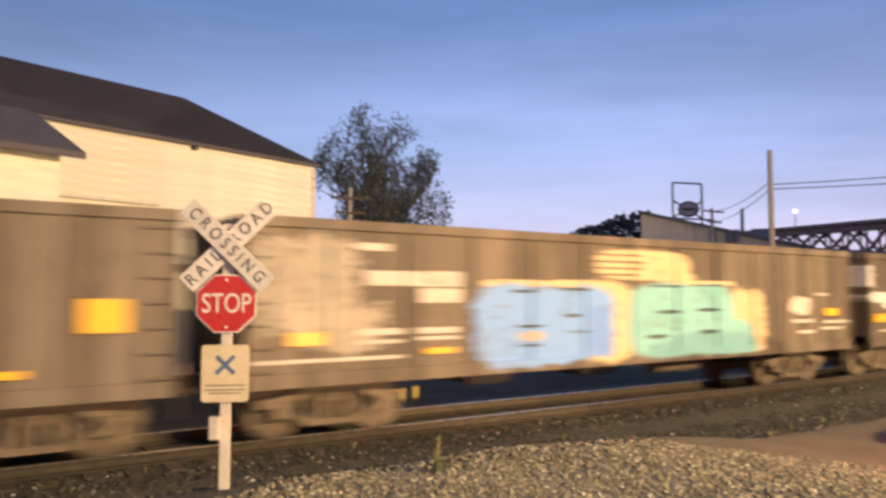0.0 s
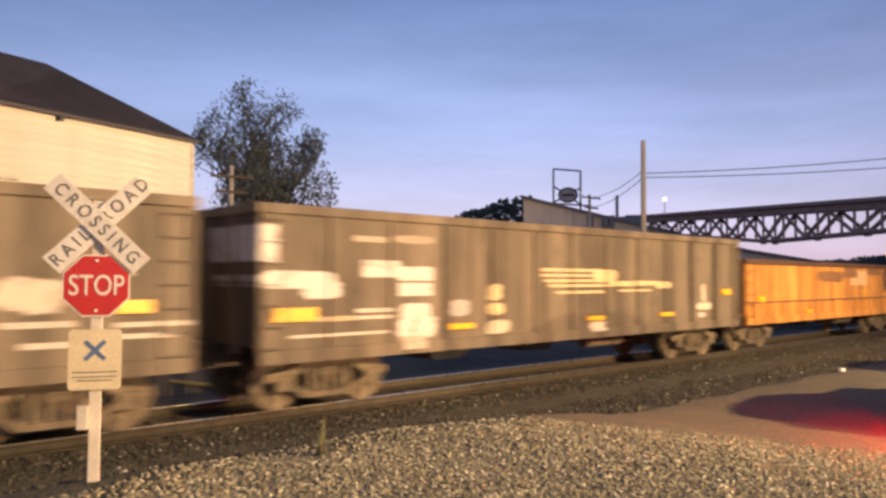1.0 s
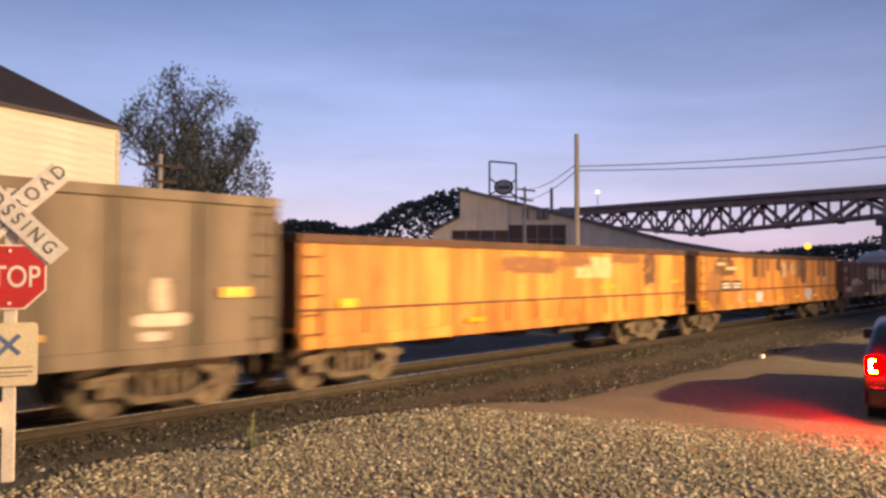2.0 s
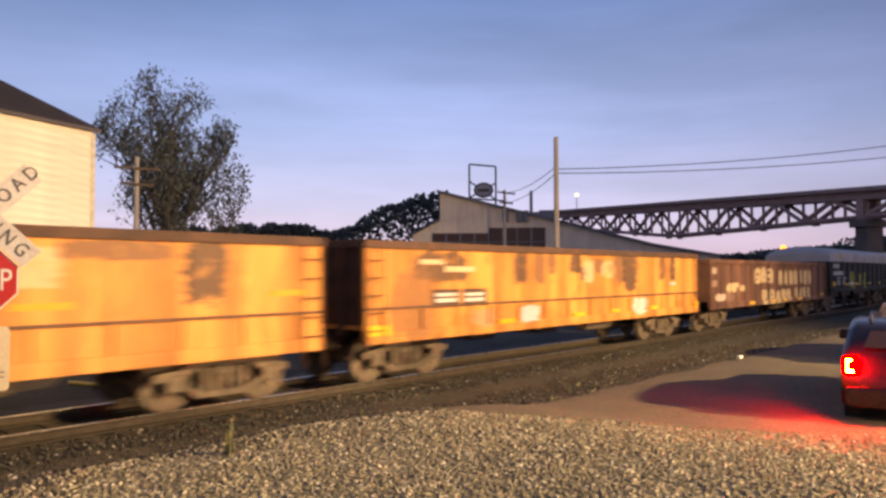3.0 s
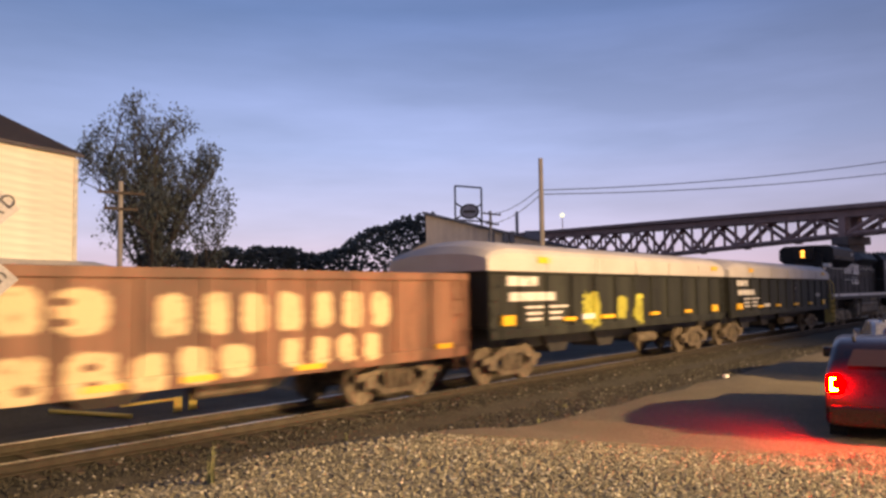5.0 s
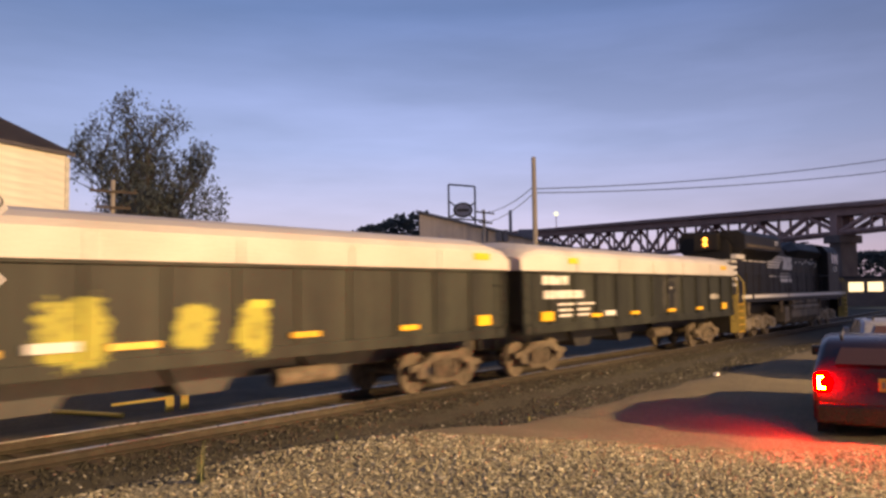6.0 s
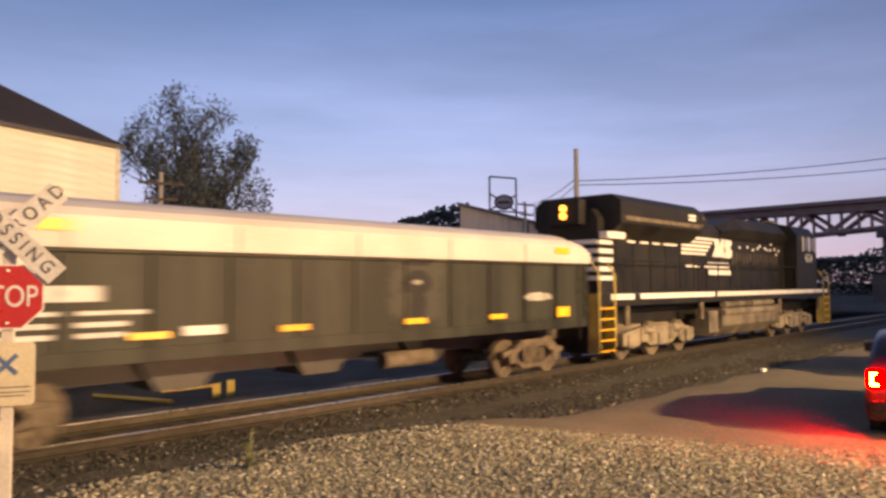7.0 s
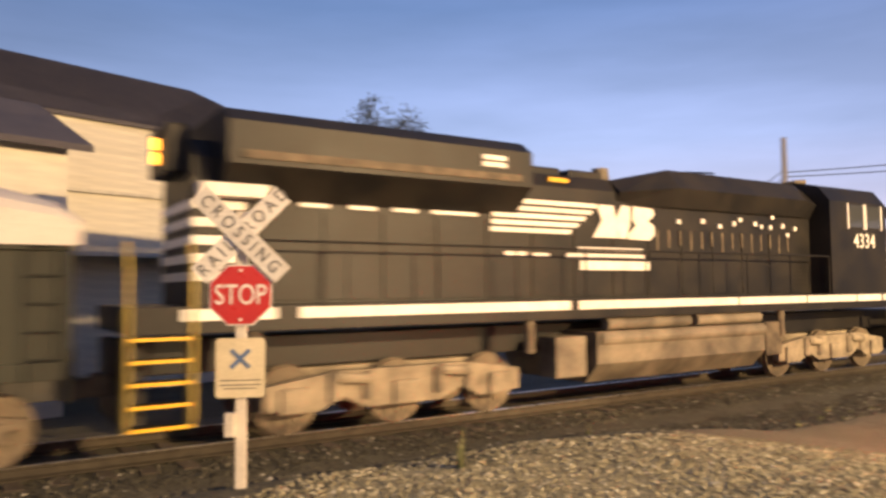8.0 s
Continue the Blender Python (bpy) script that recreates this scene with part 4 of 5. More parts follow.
paint_z = painted("car_paint_dusty", (.15, .125, .10), DUSTY2, [(3.3, 1.25, .5, .03, W1, "r", .2)])
paint_a = painted("car_paint_graffiti", DUSTY, DUSTY2, [
    (-8.1, 2.45, .85, .72, (.44, .40, .33), "s", 1.3), (-7.6, 1.75, .8, .4, (.46, .41, .33), "s", 1.2), (-6.6, 2.52, .55, .12, W1, "r", .1), (-5.7, 2.52, .42, .13, W1, "r", .12), (-5.7, 2.24, .42, .12, W1, "r", .12),
    (-5.75, 1.66, .42, .05, W1, "r", .1), (-5.75, 1.53, .42, .03, W1, "r", .1), (-6.85, 1.66, .42, .05, W1, "r", .1), (-6.85, 1.5, .38, .03, W1, "r", .1), (-7, 3.02, .3, .06, W1, "r", .1), (-7.7, 1.25, 1.3, .03, W1, "r", .2),
    (-1.75, 1.72, .75, .80, CREAM, "s", .35), (-.65, 2.87, 1.42, .31, CREAM, "s", .12), (.35, 2.62, .6, .10, CREAM, "r", .2),
    (-1.6, 3.06, .85, .018, DUSTY2, "r", .05), (-1.55, 2.92, .9, .02, DUSTY2, "r", .05), (-1.6, 2.79, .85, .018, DUSTY2, "r", .05), (-1.65, 2.66, .8, .02, DUSTY2, "r", .05),
    (-4.1, 2.46, .75, .07, CREAM, "s", .3), (-2.6, 2.47, .7, .07, CREAM, "s", .3),
    (-4.05, 1.70, 1.0, .74, BLUE, "s", .45), (-2.5, 1.72, .95, .70, BLUE, "s", .4), (-3.3, 1.42, .9, .46, BLUE, "s", .3), (-1.95, 1.55, .32, .5, (.17, .32, .70), "s", .4),
    (-3.7, 1.50, .3, .10, (.52, .42, .36), "e", .3), (-3.75, 1.68, .34, .03, SLATE, "e", .3), (-3.75, 1.33, .26, .03, SLATE, "e", .3), (-2.7, 1.86, .22, .04, SLATE, "e", .4), (-2.6, 2.36, .35, .025, SLATE, "r", .3), (-3.9, 2.32, .35, .03, SLATE, "e", .4), (-2.55, 1.55, .3, .03, (.14, .22, .34), "e", .4),
    (2.75, 1.72, .72, .66, CREAM, "s", .7), (2.9, 1.2, .5, .24, CREAM, "s", .4), (1.2, 2.52, 1.1, .05, CREAM, "r", .2),
    (.05, 1.72, 1.25, .78, GREEN, "s", .2), (1.35, 1.72, .95, .77, GREEN, "s", .2), (2.0, 1.32, .95, .38, GREEN, "s", .3), (2.5, 1.12, .6, .18, GREEN, "s", .3),
    (.04, 1.90, .38, .045, SLATE, "e", .4), (1.37, 1.93, .40, .04, SLATE, "e", .4), (-.3, 1.39, .36, .045, SLATE, "e", .5), (1.38, 1.45, .34, .05, SLATE, "e", .5), (0, 2.44, .5, .02, SLATE, "r", .2), (1.4, 2.47, .6, .018, SLATE, "r", .2),
    (4.95, 2.0, .42, .22, (.60, .52, .44), "s", .9), (5.05, 1.62, .45, .04, W1, "r", .2), (5.2, 1.35, .35, .04, W1, "r", .2), (6.55, 1.58, .55, .035, W1, "r", .1), (6.35, 1.42, .5, .035, W1, "r", .15), (5.9, 2.28, .3, .03, W1, "r", .2)])
paint_b = painted("car_paint_stripes", DUSTY, DUSTY2, [
    (-7.95, 2.78, .22, .30, W2, "r", .2), (-7.35, 2.20, .72, .15, W2, "s", .5), (-6.9, 2.05, .38, .16, W2, "s", .6), (-5.65, 2.40, .42, .15, W2, "r", .12), (-4.85, 2.32, .42, .13, W2, "r", .12), (-4.85, 2.03, .40, .12, W2, "r", .2),
    (-4.85, 1.62, .36, .16, W2, "s", .4), (-4.8, 1.34, .48, .2, W2, "s", .5), (-4.9, 1.06, .28, .12, (.44, .40, .33), "r", .3), (-5.8, 1.67, .4, .035, W1, "r", .1), (-5.8, 1.55, .4, .03, W1, "r", .1), (-6.7, 1.55, .5, .04, (.48, .36, .24), "r", .2),
    (-6.5, 1.28, 1.0, .025, W1, "r", .1), (-3.72, 1.66, .25, .16, (.40, .38, .36), "s", .7), (-2.75, 1.95, .2, .16, CREAM, "s", .6), (-2.72, 1.62, .26, .12, CREAM, "s", .8), (-2.65, 1.25, .34, .14, (.50, .46, .36), "s", .6), (-5.9, 2.92, .35, .05, (.40, .34, .27), "r", .3), (-4.9, 2.95, .5, .07, (.34, .28, .22), "s", .8),
    (-.2, 2.43, 1.1, .035, CREAM, "r", .1), (-.2, 2.31, 1.1, .03, CREAM, "r", .1), (-.1, 2.19, 1.1, .03, CREAM, "r", .1), (.05, 2.08, 1.1, .03, CREAM, "r", .1), (.1, 1.93, .9, .03, CREAM, "r", .1), (1.05, 2.3, .5, .15, CREAM, "s", .3), (1.7, 2.12, .5, .06, CREAM, "r", .4), (2.7, 2.13, .6, .06, CREAM, "r", .4), (3.6, 2.08, .4, .09, CREAM, "s", .5), (2.3, 1.95, .7, .025, CREAM, "r", .3),
    (.74, 1.12, .3, .11, W1, "r", .2), (5.7, 1.85, .12, .25, (.58, .50, .40), "s", .4), (5.7, 1.48, .4, .10, (.62, .54, .44), "s", .6), (5.6, 1.25, .2, .07, W1, "s", .5)])
DARKP, RUSTP = (.13, .075, .043), (.24, .12, .055)
ORANGE, ORANGE2 = (.62, .285, .068), (.50, .215, .052)
paint_c = painted("car_paint_orange_pale", ORANGE, ORANGE2, [(-1.2, 2.35, 1.2, .2, (.24, .12, .055), "s", .9), (1.5, 2.3, .9, .28, (.70, .45, .25), "r", .4), (4.6, 2.25, .38, .5, DARKP, "s", .9), (3.2, 2.55, .8, .14, RUSTP, "s", .9), (.6, 2.5, .7, .2, RUSTP, "s", .9), (2.2, 1.78, .4, .05, (.62, .36, .03), "r", .2), (6.2, 1.88, .42, .05, (.62, .36, .03), "r", .2)])
paint_d = painted("car_paint_orange", ORANGE, ORANGE2, [
    (-6.0, 2.35, .85, .32, DARKP, "s", .75), (-6.3, 2.45, .4, .05, (.62, .48, .30), "r", .3), (-5.4, 2.3, .5, .06, (.62, .48, .30), "r", .3), (-5.87, 1.67, .47, .20, (.07, .045, .035), "r", .12), (-4.88, 1.67, .44, .20, (.07, .045, .035), "r", .12), (-6.9, 1.6, .6, .7, RUSTP, "s", 1.0),
    (-5.85, 1.75, .36, .035, W2, "r", .15), (-5.85, 1.63, .36, .04, W2, "r", .15), (-4.9, 1.74, .34, .035, W2, "r", .15), (-4.9, 1.62, .34, .04, W2, "r", .15),
    (-3.1, 2.35, .26, .40, DARKP, "s", .8), (-2.3, 2.35, .24, .40, RUSTP, "s", .8), (-1.75, 2.45, .2, .25, RUSTP, "s", .8), (-.6, 2.45, .30, .24, DARKP, "s", .8), (-.1, 2.2, .26, .2, DARKP, "s", .8), (.1, 2.25, .3, .3, (.66, .50, .30), "s", 1.2), (.7, 2.4, .3, .22, RUSTP, "s", .8), (1.2, 2.3, .4, .24, (.64, .46, .26), "s", 1.0),
    (2.3, 2.35, .75, .50, RUSTP, "s", .9), (2.45, 2.2, .42, .5, DARKP, "s", .9), (4.7, 2.35, .28, .36, RUSTP, "s", .9), (5.5, 2.35, .22, .40, DARKP, "s", .8), (5.5, 1.85, .25, .05, W1, "r", .2),
    (-2.75, 1.22, .42, .2, (.60, .60, .62), "s", .9), (3.1, 1.2, .42, .24, (.60, .57, .54), "s", .9), (-4.6, 1.2, .4, .2, (.5, .36, .22), "s", 1.1)], patches=.16)
BROWN, BROWN2 = (.19, .095, .06), (.13, .07, .048)
GAPS = (.16, .085, .055)
paint_e = painted("car_paint_brown_graffiti", BROWN, BROWN2, [
    (-2.5, 2.06, .36, .33, CREAM, "s", .5), (-1.72, 2.08, .30, .33, CREAM, "s", .5), (-.9, 2.06, .38, .33, CREAM, "s", .5), (-2.5, 2.12, .14, .07, GAPS, "e", .3), (-1.15, 2.2, .14, .06, GAPS, "e", .3), (-1.15, 1.92, .14, .06, GAPS, "e", .3), (-2.65, 1.93, .12, .05, GAPS, "e", .3)]
    + strokes(.1, 5.3, 7, 1.98, .33, CREAM, "s", .6)
    + [(-1.7, 1.16, .36, .33, CREAM, "s", .5), (-.75, 1.16, .38, .34, CREAM, "s", .5), (.1, 1.12, .28, .3, CREAM, "s", .6), (.85, 1.18, .26, .3, CREAM, "s", .6), (1.6, 1.2, .30, .28, CREAM, "s", .6), (-1.6, 1.05, .12, .08, GAPS, "e", .3), (-.75, 1.28, .12, .06, GAPS, "e", .3), (-.75, 1.03, .12, .06, GAPS, "e", .3)]
    + strokes(2.4, 5.0, 4, 1.25, .25, CREAM, "s", .8)
    + [(-5.4, 1.62, .5, .18, CREAM, "s", .6), (-4.95, 1.72, .3, .1, CREAM, "s", .6), (-4.3, 1.6, .26, .12, CREAM, "s", .6), (-6.6, 1.28, .5, .14, (.62, .50, .40), "s", .4), (-7.2, 2.28, .3, .12, (.48, .36, .28), "s", .5), (-7.15, 1.8, .3, .12, (.36, .24, .18), "s", .7), (-5.6, 1.3, .4, .2, (.32, .20, .14), "s", 1.0)])
COAL, COAL2 = (.028, .030, .023), (.019, .020, .016)
white_block = [(-6.25, 2.54, .68, .12, W2, "r", .05), (-5.8, 2.15, 1.05, .11, W2, "r", .05), (-5.75, 1.88, .42, .03, W2, "r", .05), (-4.6, 1.88, .5, .03, W2, "r", .05), (-5.75, 1.72, .36, .035, W2, "r", .05), (-4.75, 1.72, .36, .035, W2, "r", .05), (-5.75, 1.57, .34, .035, W2, "r", .05), (-4.75, 1.57, .34, .035, W2, "r", .05)]
paint_f = painted("car_paint_black_sprayed", COAL, COAL2, white_block + [(-2.8, 1.75, .48, .48, SPRAY, "s", 1.1), (-.95, 1.75, .34, .34, SPRAY, "s", 1.1), (.15, 1.68, .34, .42, SPRAY, "s", 1.1), (.3, 2.1, .22, .07, SPRAY, "r", .3)])
INK = (.015, .015, .015)
# the pale patch round the black figure is painted light on the panel
paint_g = painted("car_paint_black", COAL, COAL2, white_block + [(1.45, 2.25, .75, .75, (.055, .053, .045), "s", 1.0), (1.45, 2.72, .42, .09, INK, "s", .5), (1.45, 2.28, .42, .26, INK, "e", .4), (1.45, 2.3, .14, .05, (.3, .28, .25), "e", .3), (1.45, 1.84, .26, .24, INK, "s", .4), (5.6, 1.95, .6, .10, (.4, .38, .34), "e", .7)])
COVER = mat("white_cover", (.58, .55, .52), (.47, .44, .41), .5, 0, .8, 30, .1)

# dark rust of the trim; on end walls and posts also their shade
RUST_SHADE = mat("rusty_trim_and_end_shade", (.10, .05, .03), (.06, .035, .025), .8, 0, 3, 30, .3)
BIG = .28
CARS = [
    gondola("hopper_car", "dusty brown ribbed hopper car with yellow reflectors", paint_z, 3.42, .92, 13, [(5.25, 1.97, BIG, .22), (4.05, 1.26, .3, .05)], span=(-10.0, 6.2)),
    gondola("hopper_car", "brown hopper car sprayed with blue and green graffiti", paint_a, 3.42, .92, 13, [(-8.15, 1.58, .3, .10), (-5.75, 1.32, .3, .05), (6.22, 1.83, .26, .09)], span=(-9.1, 7.1)),
    gondola("hopper_car", "dusty brown hopper car with cream striped emblem", paint_b, 3.42, .92, 13, [(-7.42, 1.64, .40, .11), (-3.74, 1.31, .32, .05), (.6, 1.32, .32, .045), (3.68, 1.32, .32, .045), (6.9, 1.87, .25, .08)], span=(-8.08, 7.68)),
    gondola("gondola_car", "faded orange gondola car with rust patches", paint_c, 2.86, .90, 7, [(-7.0, 1.62, .2, .08), (-3.4, 1.15, .28, .05)], rib_deep=.02, seam=1.52, trim=RUST_SHADE, span=(-8.05, 6.9)),
    gondola("gondola_car", "faded orange gondola car with dark graffiti patches", paint_d, 2.86, .90, 7, [(-3.76, 1.08, .3, .05), (-.5, 1.1, .28, .05), (1.5, 1.12, .25, .05), (4.0, 1.12, .25, .05), (7.2, 1.1, .2, .10), (-7.9, 1.10, .28, .10)], rib_deep=.02, seam=1.52, trim=RUST_SHADE, span=(-8.25, 7.42)),
    gondola("gondola_car", "rust brown gondola car sprayed with cream lettering-like graffiti", paint_e, 2.70, .92, 15, [(-3.35, .98, .3, .06), (-.6, .98, .3, .05), (.9, .98, .3, .05), (3.1, .98, .3, .05), (6.8, 1.12, .25, .05)], span=(-7.65, 7.6)),
    gondola("covered_hopper_car", "black hopper car with white cover and yellow spray", paint_f, 2.88, 1.20, 13, [(-1.95, 1.53, .38, .05), (1.25, 1.53, .32, .05), (4.0, 1.53, .28, .05), (6.6, 1.58, .26, .12), (-7.0, 1.58, .28, .12), (-4.1, 1.53, .3, .05)], cover=COVER, board=(-3.1, 1.57, .34, .07), span=(-7.75, 7.5)),
    gondola("covered_hopper_car", "black hopper car with white cover and white lettering bars", paint_g, 2.88, 1.20, 13, [(-6.8, 1.58, .3, .12), (-4.1, 1.53, .3, .05), (-1.55, 1.53, .3, .05), (1.35, 1.53, .3, .05), (3.95, 1.53, .28, .05), (6.55, 1.56, .26, .12)], cover=COVER, board=(-3.25, 1.57, .32, .07), span=(-7.95, 7.68)),
]


LOCO_PAINT = mat("locomotive_black", (.012, .012, .013), (.026, .023, .02), .5, 0, 1.2, 25, .08)
LOCO_LOW = mat("locomotive_dusty_black", (.08, .068, .052), (.26, .215, .155), .75, 0, 1.5, 25, .2)
AMBER = glow("headlight_amber", (1.0, .40, .05), 5.0)
LOCO_PAINT.node_tree.nodes["Principled BSDF"].inputs["Specular IOR Level"].default_value = .22
GLASSY = glass("cab_glass", (.05, .055, .06), .06)


STEPYELLOW = mat("faded_step_yellow", (.50, .38, .10), (.36, .27, .08), .7, 0, 3, 30, .2)


def locomotive():
    """Rear hood at negative x, cab and nose at positive x; z from the rail top."""
    loco = thing("locomotive", on_track(0, MID_Q, RAIL_Z), "black diesel locomotive with white stripe pushing the train", "locomotive")
    bm = bmesh.new()
    box(bm, -10.85, 9.7, -1.50, 1.50, 1.62, 2.0, .02)
    box(bm, -10.9, 10.2, -.5, .5, 1.0, 1.5, .02)
    deck = part("deck_frame", bm, LOCO_PAINT, loco)
    for x0, x1 in ((-10.2, -8.9), (-8.55, -3.3), (-3.1, 1.6), (1.65, 4.2), (4.25, 6.4), (6.45, 7.6), (7.7, 9.5)):
        bm = bmesh.new()
        box(bm, x0, x1, -1.512, -1.501, 1.80, 1.96)
        part("sill_stripe", bm, WHITE, deck, "white stripe along the deck edge")
    bm = bmesh.new()
    prism(bm, [(-.95, 2.0), (-.95, 4.15), (-.75, 4.42), (.75, 4.42), (.95, 4.15), (.95, 2.0)], "x", -9.95, 5.4)
    hood = part("long_hood", bm, LOCO_PAINT, loco)
    bm = bmesh.new()
    prism(bm, [(-.95, 3.55), (-1.5, 4.0), (-1.5, 4.62), (-1.2, 4.84), (1.2, 4.84), (1.5, 4.62), (1.5, 4.0), (.95, 3.55)], "x", -9.6, -4.15)
    rad = part("radiator", bm, LOCO_PAINT, hood, "wide overhanging radiator cabin")
    bm = bmesh.new()
    box(bm, -9.4, -4.4, -1.53, -1.501, 4.08, 4.2)
    part("radiator_grille", bm, GRIMY, hood, "paler grille strip low on the radiator")
    bm = bmesh.new()
    ramp = [(-1.05, 3.9), (-1.25, 4.3), (-.9, 4.74), (.9, 4.74), (1.25, 4.3), (1.05, 3.9)]
    rings = [[bm.verts.new((x, y * g, 3.9 + (z - 3.9) * f)) for y, z in ramp] for x, f, g in ((-1.5, .60, .86), (.1, 1, 1), (4.75, 1, 1), (5.3, .8, .95))]
    for r0, r1 in zip(rings, rings[1:]):
        for a in range(6):
            bm.faces.new((r0[a], r0[(a + 1) % 6], r1[(a + 1) % 6], r1[a]))
    bm.faces.new(rings[0][::-1])
    bm.faces.new(rings[-1])
    part("inverter_hood", bm, LOCO_PAINT, hood)
    for x, w in ((-3.1, .5), (-1.9, .45)):
        bm = bmesh.new()
        box(bm, x - w, x + w, -.5, .5, 4.4, 4.62, .04)
        part("roof_hatch", bm, LOCO_PAINT, hood)
    for i in range(13):
        x = -9.05 + i * 1.05
        bm = bmesh.new()
        box(bm, x + .05, x + .98, -.975, -.951, 2.05, 3.45, .006)
        part("hood_door", bm, LOCO_PAINT, hood)
    for x in (-8.1, -7.27, -6.48, -5.72, -5.25):
        bm = bmesh.new()
        box(bm, x - .24, x + .24, -.99, -.951, 3.49, 3.55)
        part("hood_mark", bm, WHITE, hood, "white dash on the hood side")
    for i in range(14):
        x = -.35 + i * .36
        bm = bmesh.new()
        box(bm, x, x + .05, -.985, -.951, 2.98 + .06 * (i % 3), 3.42, .006)
        part("hood_latch_bar", bm, GRIMY, hood)
    for x0, x1 in ((-.4, 1.5), (1.7, 3.3), (3.5, 5.1)):
        bm = bmesh.new()
        for k in range(6):
            box(bm, x0, x1, -.972, -.951, 2.2 + k * .11, 2.26 + k * .11)
        part("louvre", bm, LOCO_PAINT, hood)
    # white plates stand in for glints on the hood side
    for x, z in ((.35, 3.62), (1.75, 3.57), (2.5, 3.75), (3.3, 3.62), (3.75, 3.86), (4.35, 3.45)):
        bm = bmesh.new()
        box(bm, x - .06, x + .06, -.996, -.951, z - .05, z + .04, .008)
        part("hood_latch", bm, WHITE, hood, "small white plate imitating a glint on the hood")
    # emblem: stripes tapering into a wedge, a white block shape and two bars
    for i in range(5):
        bm = bmesh.new()
        z, e = 3.24 + i * .135, -2.82 + .19 * i
        prism(bm, [(-4.72 + .02 * i, z), (e, z), (e + .07, z + .085), (-4.72 + .02 * i, z + .085)], "y", -.992, -.9765)
        part("emblem_stripe", bm, WHITE, hood, "white emblem stripe")
    for outline in ([(-2.2, 3.2), (-1.52, 3.2), (-1.52, 3.42), (-1.62, 3.86), (-2.1, 3.86), (-1.95, 3.55)], [(-1.48, 3.2), (-1.26, 3.2), (-1.16, 3.5), (-1.14, 3.86), (-1.38, 3.88), (-1.56, 3.6)],
                    [(-1.22, 3.19), (-.58, 3.18), (-.42, 3.3), (-.44, 3.5), (-.62, 3.58), (-.42, 3.72), (-.46, 3.85), (-1.06, 3.87), (-1.1, 3.6), (-.98, 3.48), (-1.2, 3.3)]):
        bm = bmesh.new()
        prism(bm, outline, "y", -.992, -.9765)
        part("emblem_block", bm, WHITE, hood, "white emblem shape")
    for z0, z1, x0, x1 in ((2.79, 2.87, -2.9, -.75), (2.93, 3.0, -2.6, -.8), (2.55, 2.73, -2.55, -.6), (2.80, 2.88, -4.4, -3.9), (2.80, 2.86, -3.75, -3.35)):
        bm = bmesh.new()
        box(bm, x0, x1, -.992, -.9765, z0, z1)
        part("text_bar", bm, WHITE, hood)
    for x, z in ((-5.0, 4.34), (-5.0, 4.46), (-3.0, 4.3), (-3.0, 4.16)):
        bm = bmesh.new()
        box(bm, x - .25, x + .25, -1.53 if x < -4 else -.9, -1.495 if x < -4 else -.74, z - .04, z + .04)
        part("marker_plate", bm, WHITE if x < -4 else YELLOW, hood)
    # rear hood end: headlight pair, number boards, striped end
    bm = bmesh.new()
    box(bm, -10.25, -9.9, -.55, .55, 3.95, 4.7, .05)
    housing = part("headlight_housing", bm, LOCO_PAINT, loco)
    for z in (4.22, 4.44):
        bm = bmesh.new()
        tube(bm, (-10.31, 0, z), (-10.24, 0, z), .095, seg=16)
        part("headlight", bm, AMBER, housing, "lit amber headlight")
    for i in range(5):
        bm = bmesh.new()
        box(bm, -9.975, -9.951, -.93, .93, 2.35 + i * .26, 2.48 + i * .26)
        part("end_stripe", bm, WHITE, loco, "white stripe across the hood end")
        bm = bmesh.new()
        box(bm, -9.95, -9.2, -.99, -.978, 2.35 + i * .26, 2.48 + i * .26)
        part("end_stripe", bm, WHITE, loco, "white stripe on the hood corner")
    bm = bmesh.new()
    box(bm, -9.9, -8.9, -1.25, -.96, 3.55, 3.75, .02)
    part("number_board", bm, WHITE, loco, "pale lit-free number board")
    # cab and nose
    bm = bmesh.new()
    prism(bm, [(-1.5, 2.0), (-1.5, 4.32), (-1.2, 4.72), (-.6, 4.86), (.6, 4.86), (1.2, 4.72), (1.5, 4.32), (1.5, 2.0)], "x", 5.35, 8.0)
    cab = part("cab", bm, LOCO_PAINT, loco)
    for x0, x1 in ((6.15, 6.85), (6.98, 7.7)):
        bm = bmesh.new()
        box(bm, x0, x1, -1.52, -1.501, 3.68, 4.24, .004)
        win = part("cab_window", bm, GLASSY, cab)
        for x in (x0 - .05, x1):
            bm = bmesh.new()
            box(bm, x, x + .05, -1.535, -1.501, 3.63, 4.28)
            part("window_post", bm, WHITE, win)
    part("road_number", text_mesh("4334", .52, WHITE), None, cab, "white road number", Matrix.Translation((6.9, -1.506, 3.32)) @ Matrix.Rotation(radians(90), 4, "X"))
    bm = bmesh.new()
    prism(bm, [(8.0, 2.0), (9.3, 2.0), (9.25, 3.25), (8.95, 3.5), (8.0, 3.75)], "y", -.95, .95)
    part("short_nose", bm, LOCO_PAINT, loco)
    for i in range(5):
        bm = bmesh.new()
        box(bm, 8.5, 9.2, -.965, -.951, 2.15 + i * .24, 2.27 + i * .24)
        part("nose_stripe", bm, WHITE, loco, "white stripe on the nose")
    # fuel tank, reservoirs
    bm = bmesh.new()
    prism(bm, [(-1.45, 1.36), (-1.45, .75), (-1.1, .38), (1.1, .38), (1.45, .75), (1.45, 1.36)], "x", -2.6, 2.6)
    part("fuel_tank", bm, LOCO_LOW, loco, "dusty fuel tank")
    bm = bmesh.new()
